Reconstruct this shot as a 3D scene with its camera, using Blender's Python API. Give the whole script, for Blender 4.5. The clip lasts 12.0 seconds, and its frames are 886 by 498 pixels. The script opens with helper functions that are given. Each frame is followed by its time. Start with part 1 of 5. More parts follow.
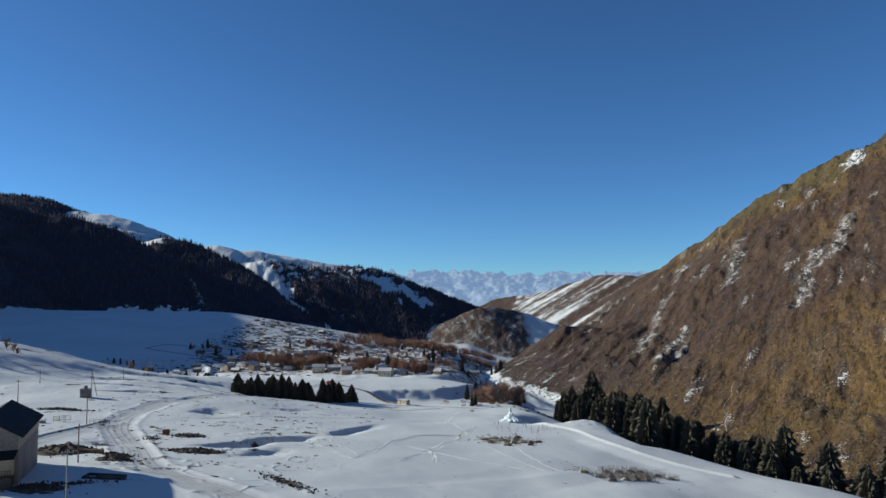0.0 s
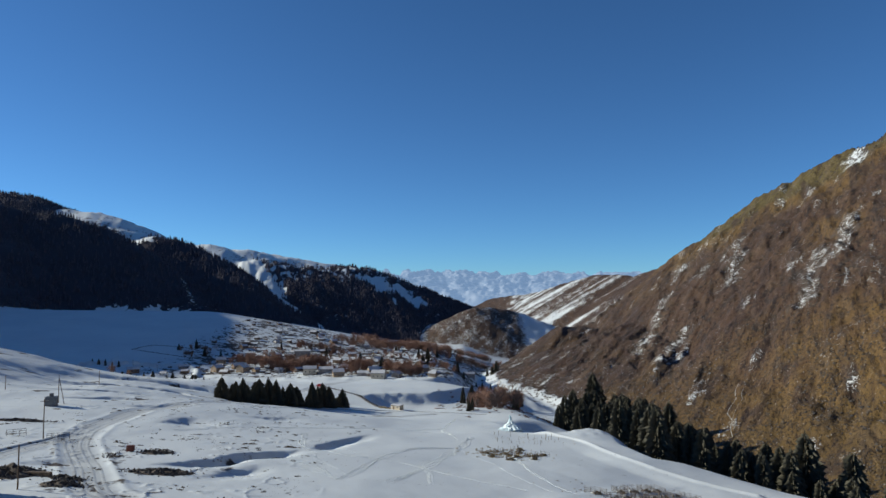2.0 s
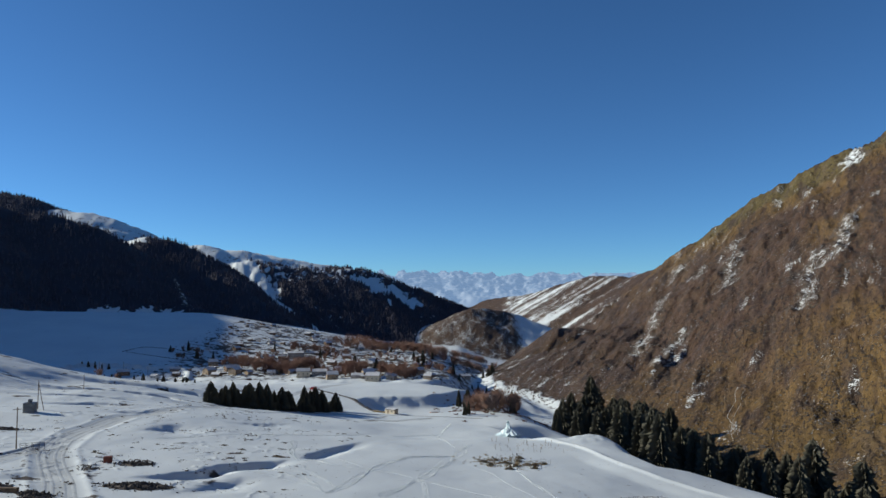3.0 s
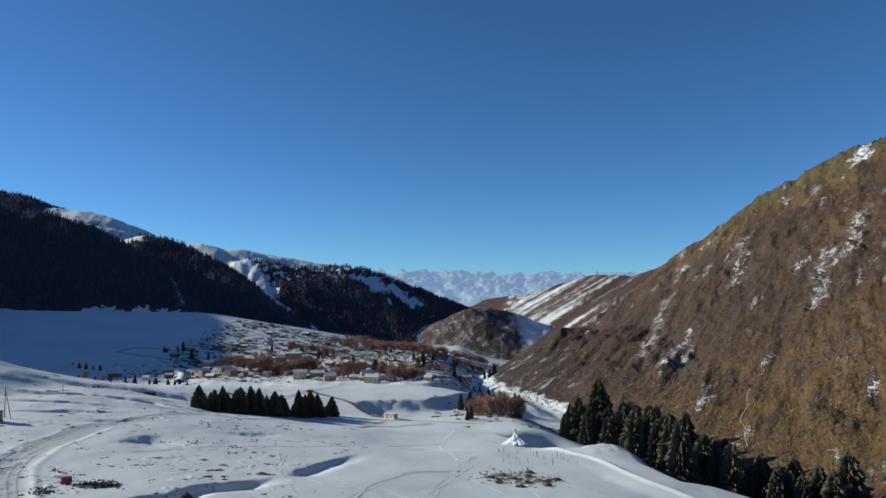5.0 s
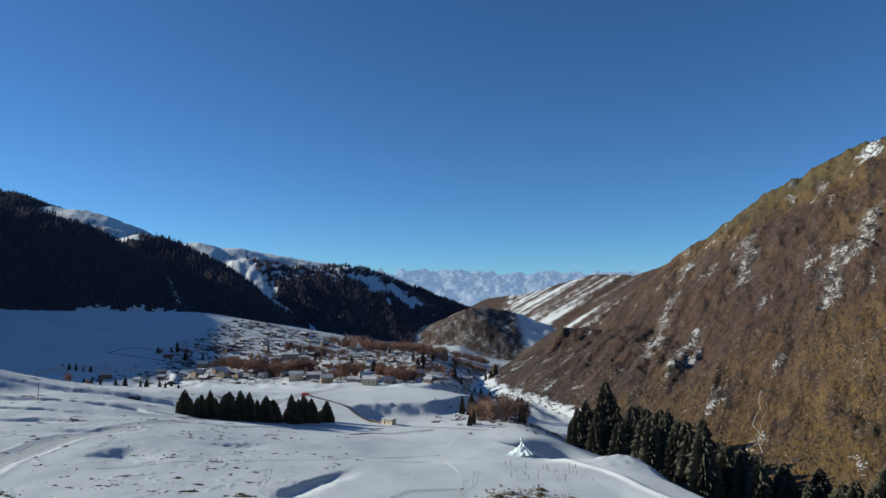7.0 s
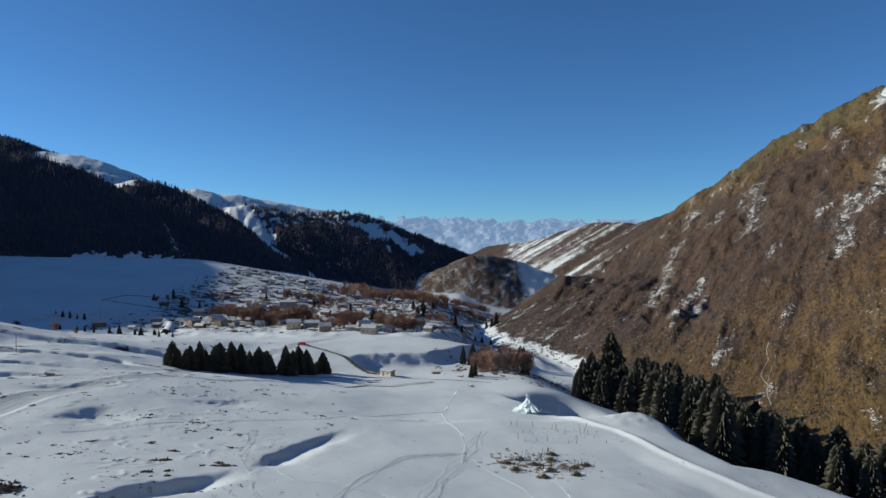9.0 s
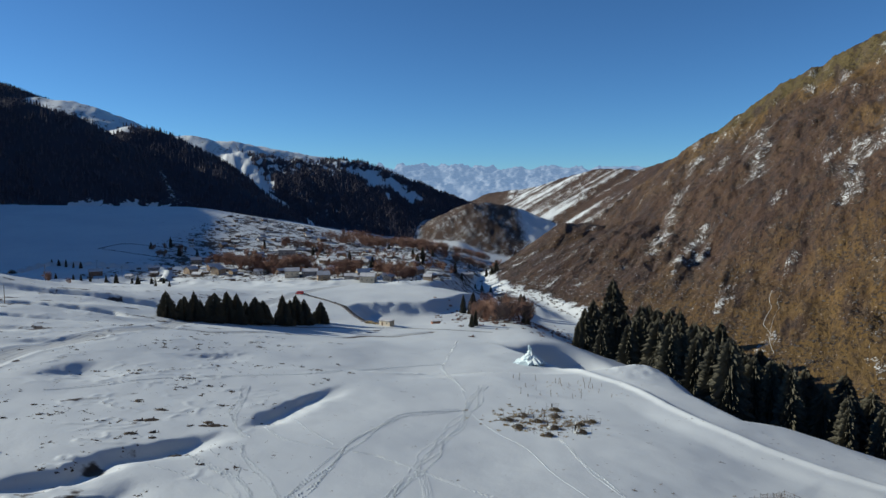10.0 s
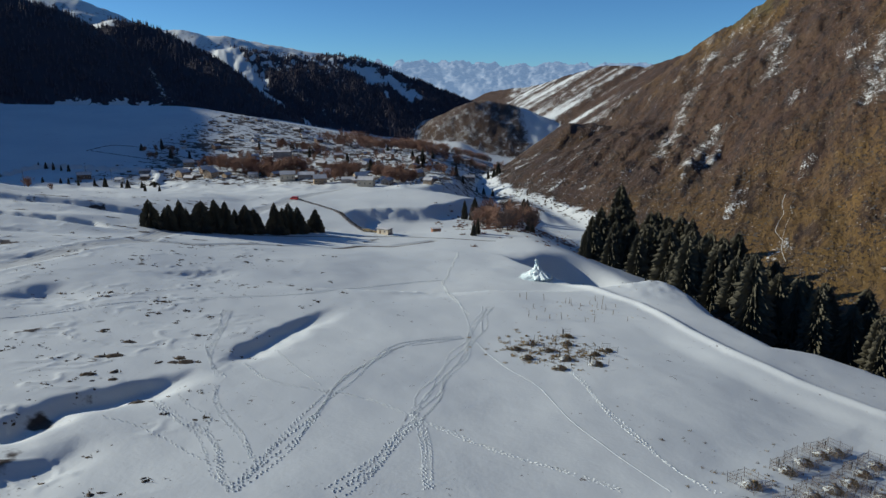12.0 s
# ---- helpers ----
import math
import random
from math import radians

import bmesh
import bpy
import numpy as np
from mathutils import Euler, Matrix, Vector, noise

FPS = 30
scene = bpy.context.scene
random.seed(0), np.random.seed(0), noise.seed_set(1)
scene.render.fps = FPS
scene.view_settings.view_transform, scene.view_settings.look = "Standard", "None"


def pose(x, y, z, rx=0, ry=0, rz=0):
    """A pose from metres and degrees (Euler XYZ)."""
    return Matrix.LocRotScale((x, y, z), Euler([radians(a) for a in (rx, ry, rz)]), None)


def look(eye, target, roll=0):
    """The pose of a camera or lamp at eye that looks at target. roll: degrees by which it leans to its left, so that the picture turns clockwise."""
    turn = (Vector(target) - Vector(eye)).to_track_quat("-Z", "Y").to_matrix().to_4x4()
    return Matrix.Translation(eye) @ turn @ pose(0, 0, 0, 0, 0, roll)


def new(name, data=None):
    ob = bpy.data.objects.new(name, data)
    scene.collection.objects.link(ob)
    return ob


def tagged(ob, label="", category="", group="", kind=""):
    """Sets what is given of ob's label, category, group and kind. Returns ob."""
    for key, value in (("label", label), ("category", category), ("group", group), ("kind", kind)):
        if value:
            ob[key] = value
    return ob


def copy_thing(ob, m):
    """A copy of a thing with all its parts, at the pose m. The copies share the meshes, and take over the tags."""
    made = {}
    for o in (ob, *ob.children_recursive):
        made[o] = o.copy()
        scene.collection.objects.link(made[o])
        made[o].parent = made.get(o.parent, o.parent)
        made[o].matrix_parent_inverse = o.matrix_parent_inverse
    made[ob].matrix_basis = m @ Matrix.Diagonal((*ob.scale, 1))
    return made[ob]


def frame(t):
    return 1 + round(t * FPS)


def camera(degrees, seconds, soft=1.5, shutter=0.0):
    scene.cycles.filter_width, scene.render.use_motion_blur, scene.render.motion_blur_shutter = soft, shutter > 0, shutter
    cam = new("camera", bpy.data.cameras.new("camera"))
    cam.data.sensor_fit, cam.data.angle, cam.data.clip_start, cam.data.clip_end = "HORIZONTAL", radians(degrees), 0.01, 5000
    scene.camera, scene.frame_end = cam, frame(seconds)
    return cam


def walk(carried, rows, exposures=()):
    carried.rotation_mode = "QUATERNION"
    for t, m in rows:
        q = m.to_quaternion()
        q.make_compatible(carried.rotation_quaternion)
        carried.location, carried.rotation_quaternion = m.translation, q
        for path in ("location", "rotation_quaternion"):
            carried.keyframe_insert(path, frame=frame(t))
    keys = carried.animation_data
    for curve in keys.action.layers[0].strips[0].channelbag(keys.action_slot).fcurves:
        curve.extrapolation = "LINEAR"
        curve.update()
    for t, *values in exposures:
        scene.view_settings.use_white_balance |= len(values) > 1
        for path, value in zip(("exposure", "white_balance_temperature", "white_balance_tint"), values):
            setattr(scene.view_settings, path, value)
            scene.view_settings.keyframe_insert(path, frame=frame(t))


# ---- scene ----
cam = camera(66.2, 12.0)
PATH = [
    (0, (1.326, 1.969, 55.011), (1.316, 3.965, 55.137), -0.2),
    (0.5, (1.17, 6.591, 55.015), (1.16, 8.587, 55.14), -0.1),
    (1, (0.991, 11.157, 55.048), (0.982, 13.153, 55.173), -0.1),
    (1.5, (0.792, 15.626, 55.097), (0.783, 17.622, 55.222), -0.1),
    (2, (0.647, 20.018, 55.179), (0.653, 22.014, 55.304), -0.1),
    (2.5, (0.553, 24.306, 55.279), (0.572, 26.302, 55.405), -0.1),
    (3, (0.426, 28.536, 55.323), (0.446, 30.532, 55.451), -0.1),
    (3.2, (0.35, 30.285, 55.317), (0.37, 32.28, 55.447), 0.0),
    (5, (-0.285, 46.826, 55.067), (-0.265, 48.822, 55.193), -0.1),
    (5.5, (-0.432, 51.377, 54.982), (-0.412, 53.373, 55.107), -0.1),
    (6, (-0.595, 55.84, 54.908), (-0.574, 57.836, 55.034), -0.1),
    (6.5, (-0.668, 60.324, 54.833), (-0.647, 62.32, 54.959), -0.1),
    (8.3, (-0.8, 76.506, 54.498), (-0.78, 78.504, 54.575), -0.0),
    (8.5, (-0.85, 78.27, 54.492), (-0.83, 80.27, 54.539), 0.0),
    (9, (-0.892, 82.611, 54.531), (-0.872, 84.61, 54.502), 0.1),
    (9.5, (-0.872, 86.911, 54.569), (-0.851, 88.908, 54.463), 0.0),
    (10, (-0.836, 91.175, 54.595), (-0.815, 93.166, 54.411), 0.0),
    (10.5, (-0.877, 95.362, 54.596), (-0.857, 97.345, 54.334), 0.1),
    (11, (-0.842, 99.602, 54.612), (-0.822, 101.573, 54.273), 0.0),
    (11.5, (-0.78, 103.924, 54.689), (-0.761, 105.88, 54.273), 0.0),
    (12, (-0.741, 108.168, 54.806), (-0.722, 110.112, 54.334), -0.0),
]
walk(cam, [(t, look(e, g, r)) for t, e, g, r in PATH], ((0, 0.06), (6.7, 0.06), (8.3, 0.03), (10, -0.03), (11, -0.07), (12, -0.13)))

# ---- sky, sun, exposure ----
SUN_UP, SUN_TURN = 21.5, -79.0   # height and heading (from straight ahead, to the right) in degrees
world = bpy.data.worlds.new("winter_sky")
scene.world = world
world.use_nodes = True
wt = world.node_tree
sky = wt.nodes.new("ShaderNodeTexSky")
sky.sky_type, sky.sun_disc = "NISHITA", False
sky.sun_elevation, sky.sun_rotation = radians(SUN_UP), radians(SUN_TURN)
sky.altitude, sky.air_density, sky.dust_density, sky.ozone_density = 3500, 1.0, 0.0, 3.0
deep = wt.nodes.new("ShaderNodeMix")
deep.data_type, deep.blend_type = "RGBA", "MULTIPLY"
deep.inputs[0].default_value, deep.inputs[7].default_value = 1.0, (0.50, 0.85, 1.10, 1)
wt.links.new(sky.outputs[0], deep.inputs[6])
wt.links.new(deep.outputs[2], wt.nodes["Background"].inputs[0])
wt.nodes["Background"].inputs[1].default_value = 0.099
sun = new("sun", bpy.data.lights.new("sun", "SUN"))
sun.data.energy, sun.data.angle, sun.data.color = 5.2, radians(0.55), (0.98, 0.955, 0.83)
toward = Vector((math.sin(radians(SUN_TURN)) * math.cos(radians(SUN_UP)), math.cos(radians(SUN_TURN)) * math.cos(radians(SUN_UP)), math.sin(radians(SUN_UP))))
sun.matrix_world = look(toward * 100, (0, 0, 0))
scene.view_settings.exposure = 0.0

# ---- materials ----
def material(name, colour, rough=0.8, spec=0.3):
    m = bpy.data.materials.new(name)
    m.use_nodes = True
    b = m.node_tree.nodes["Principled BSDF"]
    b.inputs["Base Color"].default_value = (*colour, 1)
    b.inputs["Roughness"].default_value = rough
    b.inputs["Specular IOR Level"].default_value = spec
    return m


def n_(m, kind, **values):
    node = m.node_tree.nodes.new("ShaderNode" + kind)
    for k, v in values.items():
        node.inputs[k.replace("_", " ")].default_value = v
    return node


def l_(m, a, b):
    m.node_tree.links.new(a, b)


def mixed(m, fac, a, b, blend="MIX"):
    """A colour mix; fac, a and b are sockets or values."""
    node = m.node_tree.nodes.new("ShaderNodeMix")
    node.data_type, node.blend_type = "RGBA", blend
    for sock, v in ((node.inputs[0], fac), (node.inputs[6], a), (node.inputs[7], b)):
        if hasattr(v, "is_linked"):
            l_(m, v, sock)
        elif isinstance(v, tuple):
            sock.default_value = (*v, 1)
        else:
            sock.default_value = v
    return node.outputs[2]


def calc(m, op, a, b=0.0, c=0.0, clamp=False):
    node = m.node_tree.nodes.new("ShaderNodeMath")
    node.operation, node.use_clamp = op, clamp
    for sock, v in zip(node.inputs, (a, b, c)):
        if hasattr(v, "is_linked"):
            l_(m, v, sock)
        else:
            sock.default_value = v
    return node.outputs[0]


def ramp(m, v, a, b):
    node = m.node_tree.nodes.new("ShaderNodeMapRange")
    node.interpolation_type = "SMOOTHSTEP"
    l_(m, v, node.inputs[0])
    node.inputs[1].default_value, node.inputs[2].default_value = a, b
    return node.outputs[0]


def grain(m, size, detail=4.0, rough=0.55, stretch=None):
    """Noise at a real size in metres, 0 to 1."""
    g = m.node_tree.nodes.new("ShaderNodeNewGeometry")
    v = g.outputs["Position"]
    if stretch:
        mp = m.node_tree.nodes.new("ShaderNodeMapping")
        mp.vector_type = "TEXTURE"
        l_(m, v, mp.inputs[0])
        mp.inputs["Rotation"].default_value = stretch[0]
        mp.inputs["Scale"].default_value = stretch[1]
        v = mp.outputs[0]
    node = n_(m, "TexNoise", Scale=1.0 / size, Detail=detail, Roughness=rough)
    l_(m, v, node.inputs["Vector"])
    return node.outputs[0]


def bumped(m, height, distance, strength=1.0):
    node = n_(m, "Bump", Distance=distance, Strength=strength)
    l_(m, height, node.inputs["Height"])
    l_(m, node.outputs[0], m.node_tree.nodes["Principled BSDF"].inputs["Normal"])


def two_scale(name, dark, light, size, rough=0.85, bump=0.02, island=False):
    """A worn surface: two colours mixed at two scales, with relief."""
    m = material(name, light, rough)
    big, small = grain(m, size * 8), grain(m, size)
    f = calc(m, "ADD", calc(m, "MULTIPLY", ramp(m, big, 0.35, 0.65), 0.6), calc(m, "MULTIPLY", ramp(m, small, 0.35, 0.65), 0.4))
    if island:
        info = m.node_tree.nodes.new("ShaderNodeNewGeometry")
        f = calc(m, "ADD", calc(m, "MULTIPLY", f, 0.5), calc(m, "MULTIPLY", info.outputs["Random Per Island"], 0.5))
    l_(m, mixed(m, f, dark, light), m.node_tree.nodes["Principled BSDF"].inputs["Base Color"])
    bumped(m, small, bump)
    return m


def land_material():
    """Snow, dry grass with scree, forest floor and packed tracks, told apart by the land's cover."""
    m = material("land", (0.8, 0.8, 0.8), 0.7, 0.25)
    b = m.node_tree.nodes["Principled BSDF"]
    at = m.node_tree.nodes.new("ShaderNodeAttribute")
    at.attribute_name = "cover"
    sp = m.node_tree.nodes.new("ShaderNodeSeparateColor")
    l_(m, at.outputs["Color"], sp.inputs[0])
    grass_f, forest_f, bare_f, track_f = sp.outputs[0], sp.outputs[1], sp.outputs[2], at.outputs["Alpha"]
    fine, mid, big = grain(m, 0.6, 5), grain(m, 6, 5), grain(m, 60, 4)
    snow = mixed(m, ramp(m, big, 0.3, 0.7), (0.61, 0.65, 0.66), (0.68, 0.715, 0.71))
    snow = mixed(m, track_f, snow, (0.53, 0.55, 0.54))
    # dry hillside: gold grass, rust shrub, dark rock, pale scree, running down the slope
    lean = (0, 0, radians(-30.7))
    down = grain(m, 16, 6, 0.62, (lean, (1.0, 5.0, 6.0)))
    rock = grain(m, 6, 6, 0.68, (lean, (1.0, 4.5, 5.0)))
    crumb = grain(m, 2.0, 5, 0.7, (lean, (1.0, 2.4, 2.6)))
    patch_ = grain(m, 110, 5, 0.6, (lean, (1.0, 1.6, 3.0)))
    gold = m.node_tree.nodes.new("ShaderNodeAttribute")
    gold.attribute_name = "tone"
    grown = calc(m, "ADD", calc(m, "MULTIPLY", gold.outputs["Fac"], 0.55), calc(m, "ADD", calc(m, "MULTIPLY", patch_, 0.9), calc(m, "MULTIPLY", mid, 0.35)))
    turf = mixed(m, ramp(m, gold.outputs["Fac"], 0.68, 0.95), (0.138, 0.081, 0.024), (0.112, 0.084, 0.026))
    grass = mixed(m, ramp(m, grown, 0.66, 0.98), (0.074, 0.041, 0.024), turf)
    grass = mixed(m, calc(m, "MULTIPLY", ramp(m, down, 0.50, 0.62), 0.8), grass, (0.046, 0.028, 0.021))
    grass = mixed(m, calc(m, "MULTIPLY", ramp(m, calc(m, "SUBTRACT", 1.0, down), 0.56, 0.66), 0.4), grass, (0.140, 0.095, 0.055))
    grass = mixed(m, calc(m, "MULTIPLY", ramp(m, rock, 0.52, 0.61), calc(m, "SUBTRACT", 0.85, calc(m, "MULTIPLY", gold.outputs["Fac"], 0.6))), grass, (0.030, 0.023, 0.021))
    grass = mixed(m, calc(m, "MULTIPLY", ramp(m, calc(m, "SUBTRACT", 1.0, rock), 0.58, 0.68), 0.4), grass, (0.160, 0.108, 0.058))
    grass = mixed(m, calc(m, "MULTIPLY", ramp(m, crumb, 0.53, 0.60), 0.9), grass, (0.022, 0.015, 0.013))
    grass = mixed(m, calc(m, "MULTIPLY", ramp(m, calc(m, "SUBTRACT", 1.0, crumb), 0.57, 0.66), 0.55), grass, (0.200, 0.150, 0.090))
    grass = mixed(m, calc(m, "MULTIPLY", ramp(m, fine, 0.58, 0.72), 0.35), grass, (0.16, 0.11, 0.06))
    speck = calc(m, "ADD", grass_f, calc(m, "ADD", calc(m, "MULTIPLY", calc(m, "SUBTRACT", mid, 0.5), 0.7), calc(m, "MULTIPLY", calc(m, "SUBTRACT", 0.5, grain(m, 1.4, 4, 0.7)), 2.3)))
    ground = mixed(m, ramp(m, speck, 0.38, 0.58), snow, grass)
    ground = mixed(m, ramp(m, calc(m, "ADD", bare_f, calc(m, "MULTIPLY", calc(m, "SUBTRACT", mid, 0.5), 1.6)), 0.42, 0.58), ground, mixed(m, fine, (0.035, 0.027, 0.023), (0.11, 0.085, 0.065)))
    # The forest floor is lifted towards violet, haze put into its colour.
    ground = mixed(m, ramp(m, calc(m, "ADD", forest_f, calc(m, "MULTIPLY", calc(m, "SUBTRACT", mid, 0.5), 1.2)), 0.4, 0.6), ground, (0.045, 0.040, 0.050))
    l_(m, ground, b.inputs["Base Color"])
    h = calc(m, "ADD", calc(m, "MULTIPLY", fine, 0.05), calc(m, "MULTIPLY", calc(m, "ADD", calc(m, "MULTIPLY", crumb, 3.0), calc(m, "MULTIPLY", rock, 5.0)), grass_f))
    h = calc(m, "ADD", h, calc(m, "MULTIPLY", grain(m, 3.5, 4, 0.5, ((0, 0, radians(20)), (1.0, 2.2, 1.0))), 0.035))
    bumped(m, h, 1.0, 0.6)
    return m


LAND = land_material()
SPRUCE = two_scale("spruce_needles", (0.068, 0.064, 0.046), (0.096, 0.088, 0.058), 0.3, 0.8, 0.02, True)
# Far needles: the pale violet tint imitates haze over the slopes.
HAZED_FOREST = two_scale("hazed_forest_needles", (0.055, 0.050, 0.064), (0.088, 0.080, 0.098), 1.5, 0.9, 0.05, True)
BARK = two_scale("bark", (0.05, 0.035, 0.025), (0.13, 0.10, 0.07), 0.1)
TWIGS = two_scale("bare_twigs", (0.16, 0.09, 0.066), (0.34, 0.205, 0.15), 0.4, 0.9, 0.02, True)
GREY_TWIGS = two_scale("grey_twigs", (0.07, 0.05, 0.05), (0.16, 0.12, 0.11), 0.4, 0.9, 0.02, True)
TURF = two_scale("dark_turf", (0.045, 0.034, 0.025), (0.14, 0.105, 0.07), 0.3, 0.95, 0.03, True)
STRAW = two_scale("dry_straw", (0.25, 0.18, 0.095), (0.47, 0.36, 0.20), 0.3, 0.9, 0.02, True)
SNOW = two_scale("snow", (0.575, 0.615, 0.625), (0.64, 0.68, 0.675), 0.4, 0.7, 0.03)
ROOF_SNOW = two_scale("roof_snow", (0.48, 0.48, 0.49), (0.66, 0.66, 0.66), 0.6, 0.7, 0.04)
PACKED = two_scale("packed_snow", (0.43, 0.44, 0.43), (0.56, 0.58, 0.57), 0.5, 0.6, 0.05)
SOIL = two_scale("frozen_soil", (0.045, 0.036, 0.030), (0.15, 0.12, 0.095), 0.25, 0.95, 0.06)
ROCK = two_scale("dark_rubble", (0.035, 0.032, 0.032), (0.12, 0.11, 0.10), 0.3, 0.9, 0.06, True)
WOOD = two_scale("weathered_wood", (0.09, 0.06, 0.04), (0.22, 0.16, 0.11), 0.12, 0.85, 0.01)
PLANK = two_scale("fresh_planks", (0.38, 0.28, 0.13), (0.60, 0.47, 0.25), 0.15, 0.8, 0.01, True)
ROOF = two_scale("grey_sheet_roof", (0.10, 0.10, 0.11), (0.22, 0.22, 0.23), 0.6, 0.55, 0.02)
BLACK_ROOF = two_scale("black_sheet_roof", (0.010, 0.010, 0.012), (0.022, 0.022, 0.026), 0.6, 0.85, 0.02)
WALLS = [two_scale("cream_plaster", (0.45, 0.39, 0.30), (0.60, 0.53, 0.42), 0.4), two_scale("ochre_plaster", (0.30, 0.22, 0.15), (0.44, 0.34, 0.24), 0.4),
         two_scale("brown_boards", (0.12, 0.08, 0.055), (0.24, 0.16, 0.11), 0.4), two_scale("grey_plaster", (0.22, 0.20, 0.19), (0.36, 0.33, 0.31), 0.4),
         two_scale("white_wash", (0.55, 0.53, 0.50), (0.72, 0.70, 0.66), 0.4), two_scale("brick_red", (0.22, 0.11, 0.075), (0.34, 0.18, 0.12), 0.4)]
PANE = material("window_glass", (0.03, 0.035, 0.045), 0.12, 0.5)
# Grey for the porch, darkened so that the colour carries its shade.
SHADED_BOARDS = two_scale("shaded_grey_boards", (0.055, 0.05, 0.047), (0.12, 0.11, 0.10), 0.3)
METAL = two_scale("painted_metal", (0.10, 0.11, 0.12), (0.20, 0.21, 0.22), 0.3, 0.5, 0.005)
FENCE_METAL = two_scale("rusty_metal", (0.07, 0.06, 0.055), (0.17, 0.14, 0.12), 0.1, 0.6, 0.004)
CONCRETE = two_scale("concrete", (0.26, 0.25, 0.24), (0.40, 0.39, 0.37), 0.2)
RED = two_scale("red_paint", (0.38, 0.03, 0.03), (0.55, 0.05, 0.05), 0.5, 0.35, 0.002)
RUBBER = material("rubber", (0.02, 0.02, 0.02), 0.8)
ICE = two_scale("pale_ice", (0.56, 0.70, 0.72), (0.78, 0.86, 0.86), 0.5, 0.25, 0.08)


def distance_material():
    """Snowy ranges far off, lit by the sun, with haze painted on as a blue surface glow."""
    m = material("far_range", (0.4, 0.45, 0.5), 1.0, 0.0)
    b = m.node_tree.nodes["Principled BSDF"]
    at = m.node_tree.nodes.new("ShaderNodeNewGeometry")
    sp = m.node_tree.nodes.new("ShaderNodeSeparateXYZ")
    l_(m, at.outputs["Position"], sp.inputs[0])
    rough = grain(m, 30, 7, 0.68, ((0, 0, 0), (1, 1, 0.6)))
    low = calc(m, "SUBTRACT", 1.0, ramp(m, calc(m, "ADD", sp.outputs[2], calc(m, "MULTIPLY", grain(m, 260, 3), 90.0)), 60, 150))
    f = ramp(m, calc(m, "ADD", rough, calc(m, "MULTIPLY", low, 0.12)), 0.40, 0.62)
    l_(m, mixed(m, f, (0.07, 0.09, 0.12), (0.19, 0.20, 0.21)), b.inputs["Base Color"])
    # The mountains glow blue here to imitate haze; they are no light source.
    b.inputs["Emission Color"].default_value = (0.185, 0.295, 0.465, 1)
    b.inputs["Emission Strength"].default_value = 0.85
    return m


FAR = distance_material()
# ---- land form ----
PERM = np.random.RandomState(7).permutation(256)
PERM = np.concatenate([PERM, PERM, PERM[:2]])
GRAD = np.stack([np.cos(np.arange(256) * 2.399963), np.sin(np.arange(256) * 2.399963)], 1)


def gnoise(x, y):
    """Gradient noise of numpy arrays, about -1 to 1."""
    xi, yi = np.floor(x).astype(int), np.floor(y).astype(int)
    fx, fy = x - xi, y - yi
    u, v = fx * fx * fx * (fx * (fx * 6 - 15) + 10), fy * fy * fy * (fy * (fy * 6 - 15) + 10)

    def corner(dx, dy):
        g = GRAD[PERM[PERM[(xi + dx) & 255] + ((yi + dy) & 255)]]
        return g[..., 0] * (fx - dx) + g[..., 1] * (fy - dy)
    a, b, c, d = corner(0, 0), corner(1, 0), corner(0, 1), corner(1, 1)
    return 1.5 * ((a + (b - a) * u) * (1 - v) + (c + (d - c) * u) * v)


def fbm(x, y, size, octaves=4, gain=0.5):
    out, amp = 0.0, 1.0
    for i in range(octaves):
        out = out + amp * gnoise(x / size + 17.3 * i, y / size - 9.1 * i)
        size, amp = size / 2.03, amp * gain
    return out


def step01(a, b, v):
    s = np.clip((v - a) / (b - a), 0, 1)
    return s * s * (3 - 2 * s)


def smax(a, b, r):
    return 0.5 * (a + b + np.sqrt((a - b) ** 2 + r * r))


def smin(a, b, r):
    return 0.5 * (a + b - np.sqrt((a - b) ** 2 + r * r))


def near_line(x, y, pts):
    """Distance to a line of plan points, the way along it (0 to 1 each leg, summed) and the side (+ is right)."""
    best = np.full(np.shape(x), 1e9)
    way, side = np.zeros_like(best), np.zeros_like(best)
    for i in range(len(pts) - 1):
        ax, ay, bx, by = pts[i][0], pts[i][1], pts[i + 1][0], pts[i + 1][1]
        dx, dy = bx - ax, by - ay
        s = np.clip(((x - ax) * dx + (y - ay) * dy) / (dx * dx + dy * dy), 0, 1)
        ex, ey = x - ax - s * dx, y - ay - s * dy
        d = np.sqrt(ex * ex + ey * ey)
        m = d < best
        best = np.where(m, d, best)
        way = np.where(m, i + s, way)
        side = np.where(m, np.sign(ex * dy - ey * dx), side)
    return best, way, side


def ridge(x, y, pts, slope, rounding=20.0):
    """A mountain ridge: crest points x, y, z and the fall of its flanks."""
    out = np.full(np.shape(x), -1e9)
    for (ax, ay, az), (bx, by, bz) in zip(pts, pts[1:]):
        dx, dy = bx - ax, by - ay
        s = np.clip(((x - ax) * dx + (y - ay) * dy) / (dx * dx + dy * dy), 0, 1)
        d = np.hypot(x - ax - s * dx, y - ay - s * dy)
        out = np.maximum(out, az + s * (bz - az) - slope * (np.sqrt(d * d + rounding * rounding) - rounding))
    return out


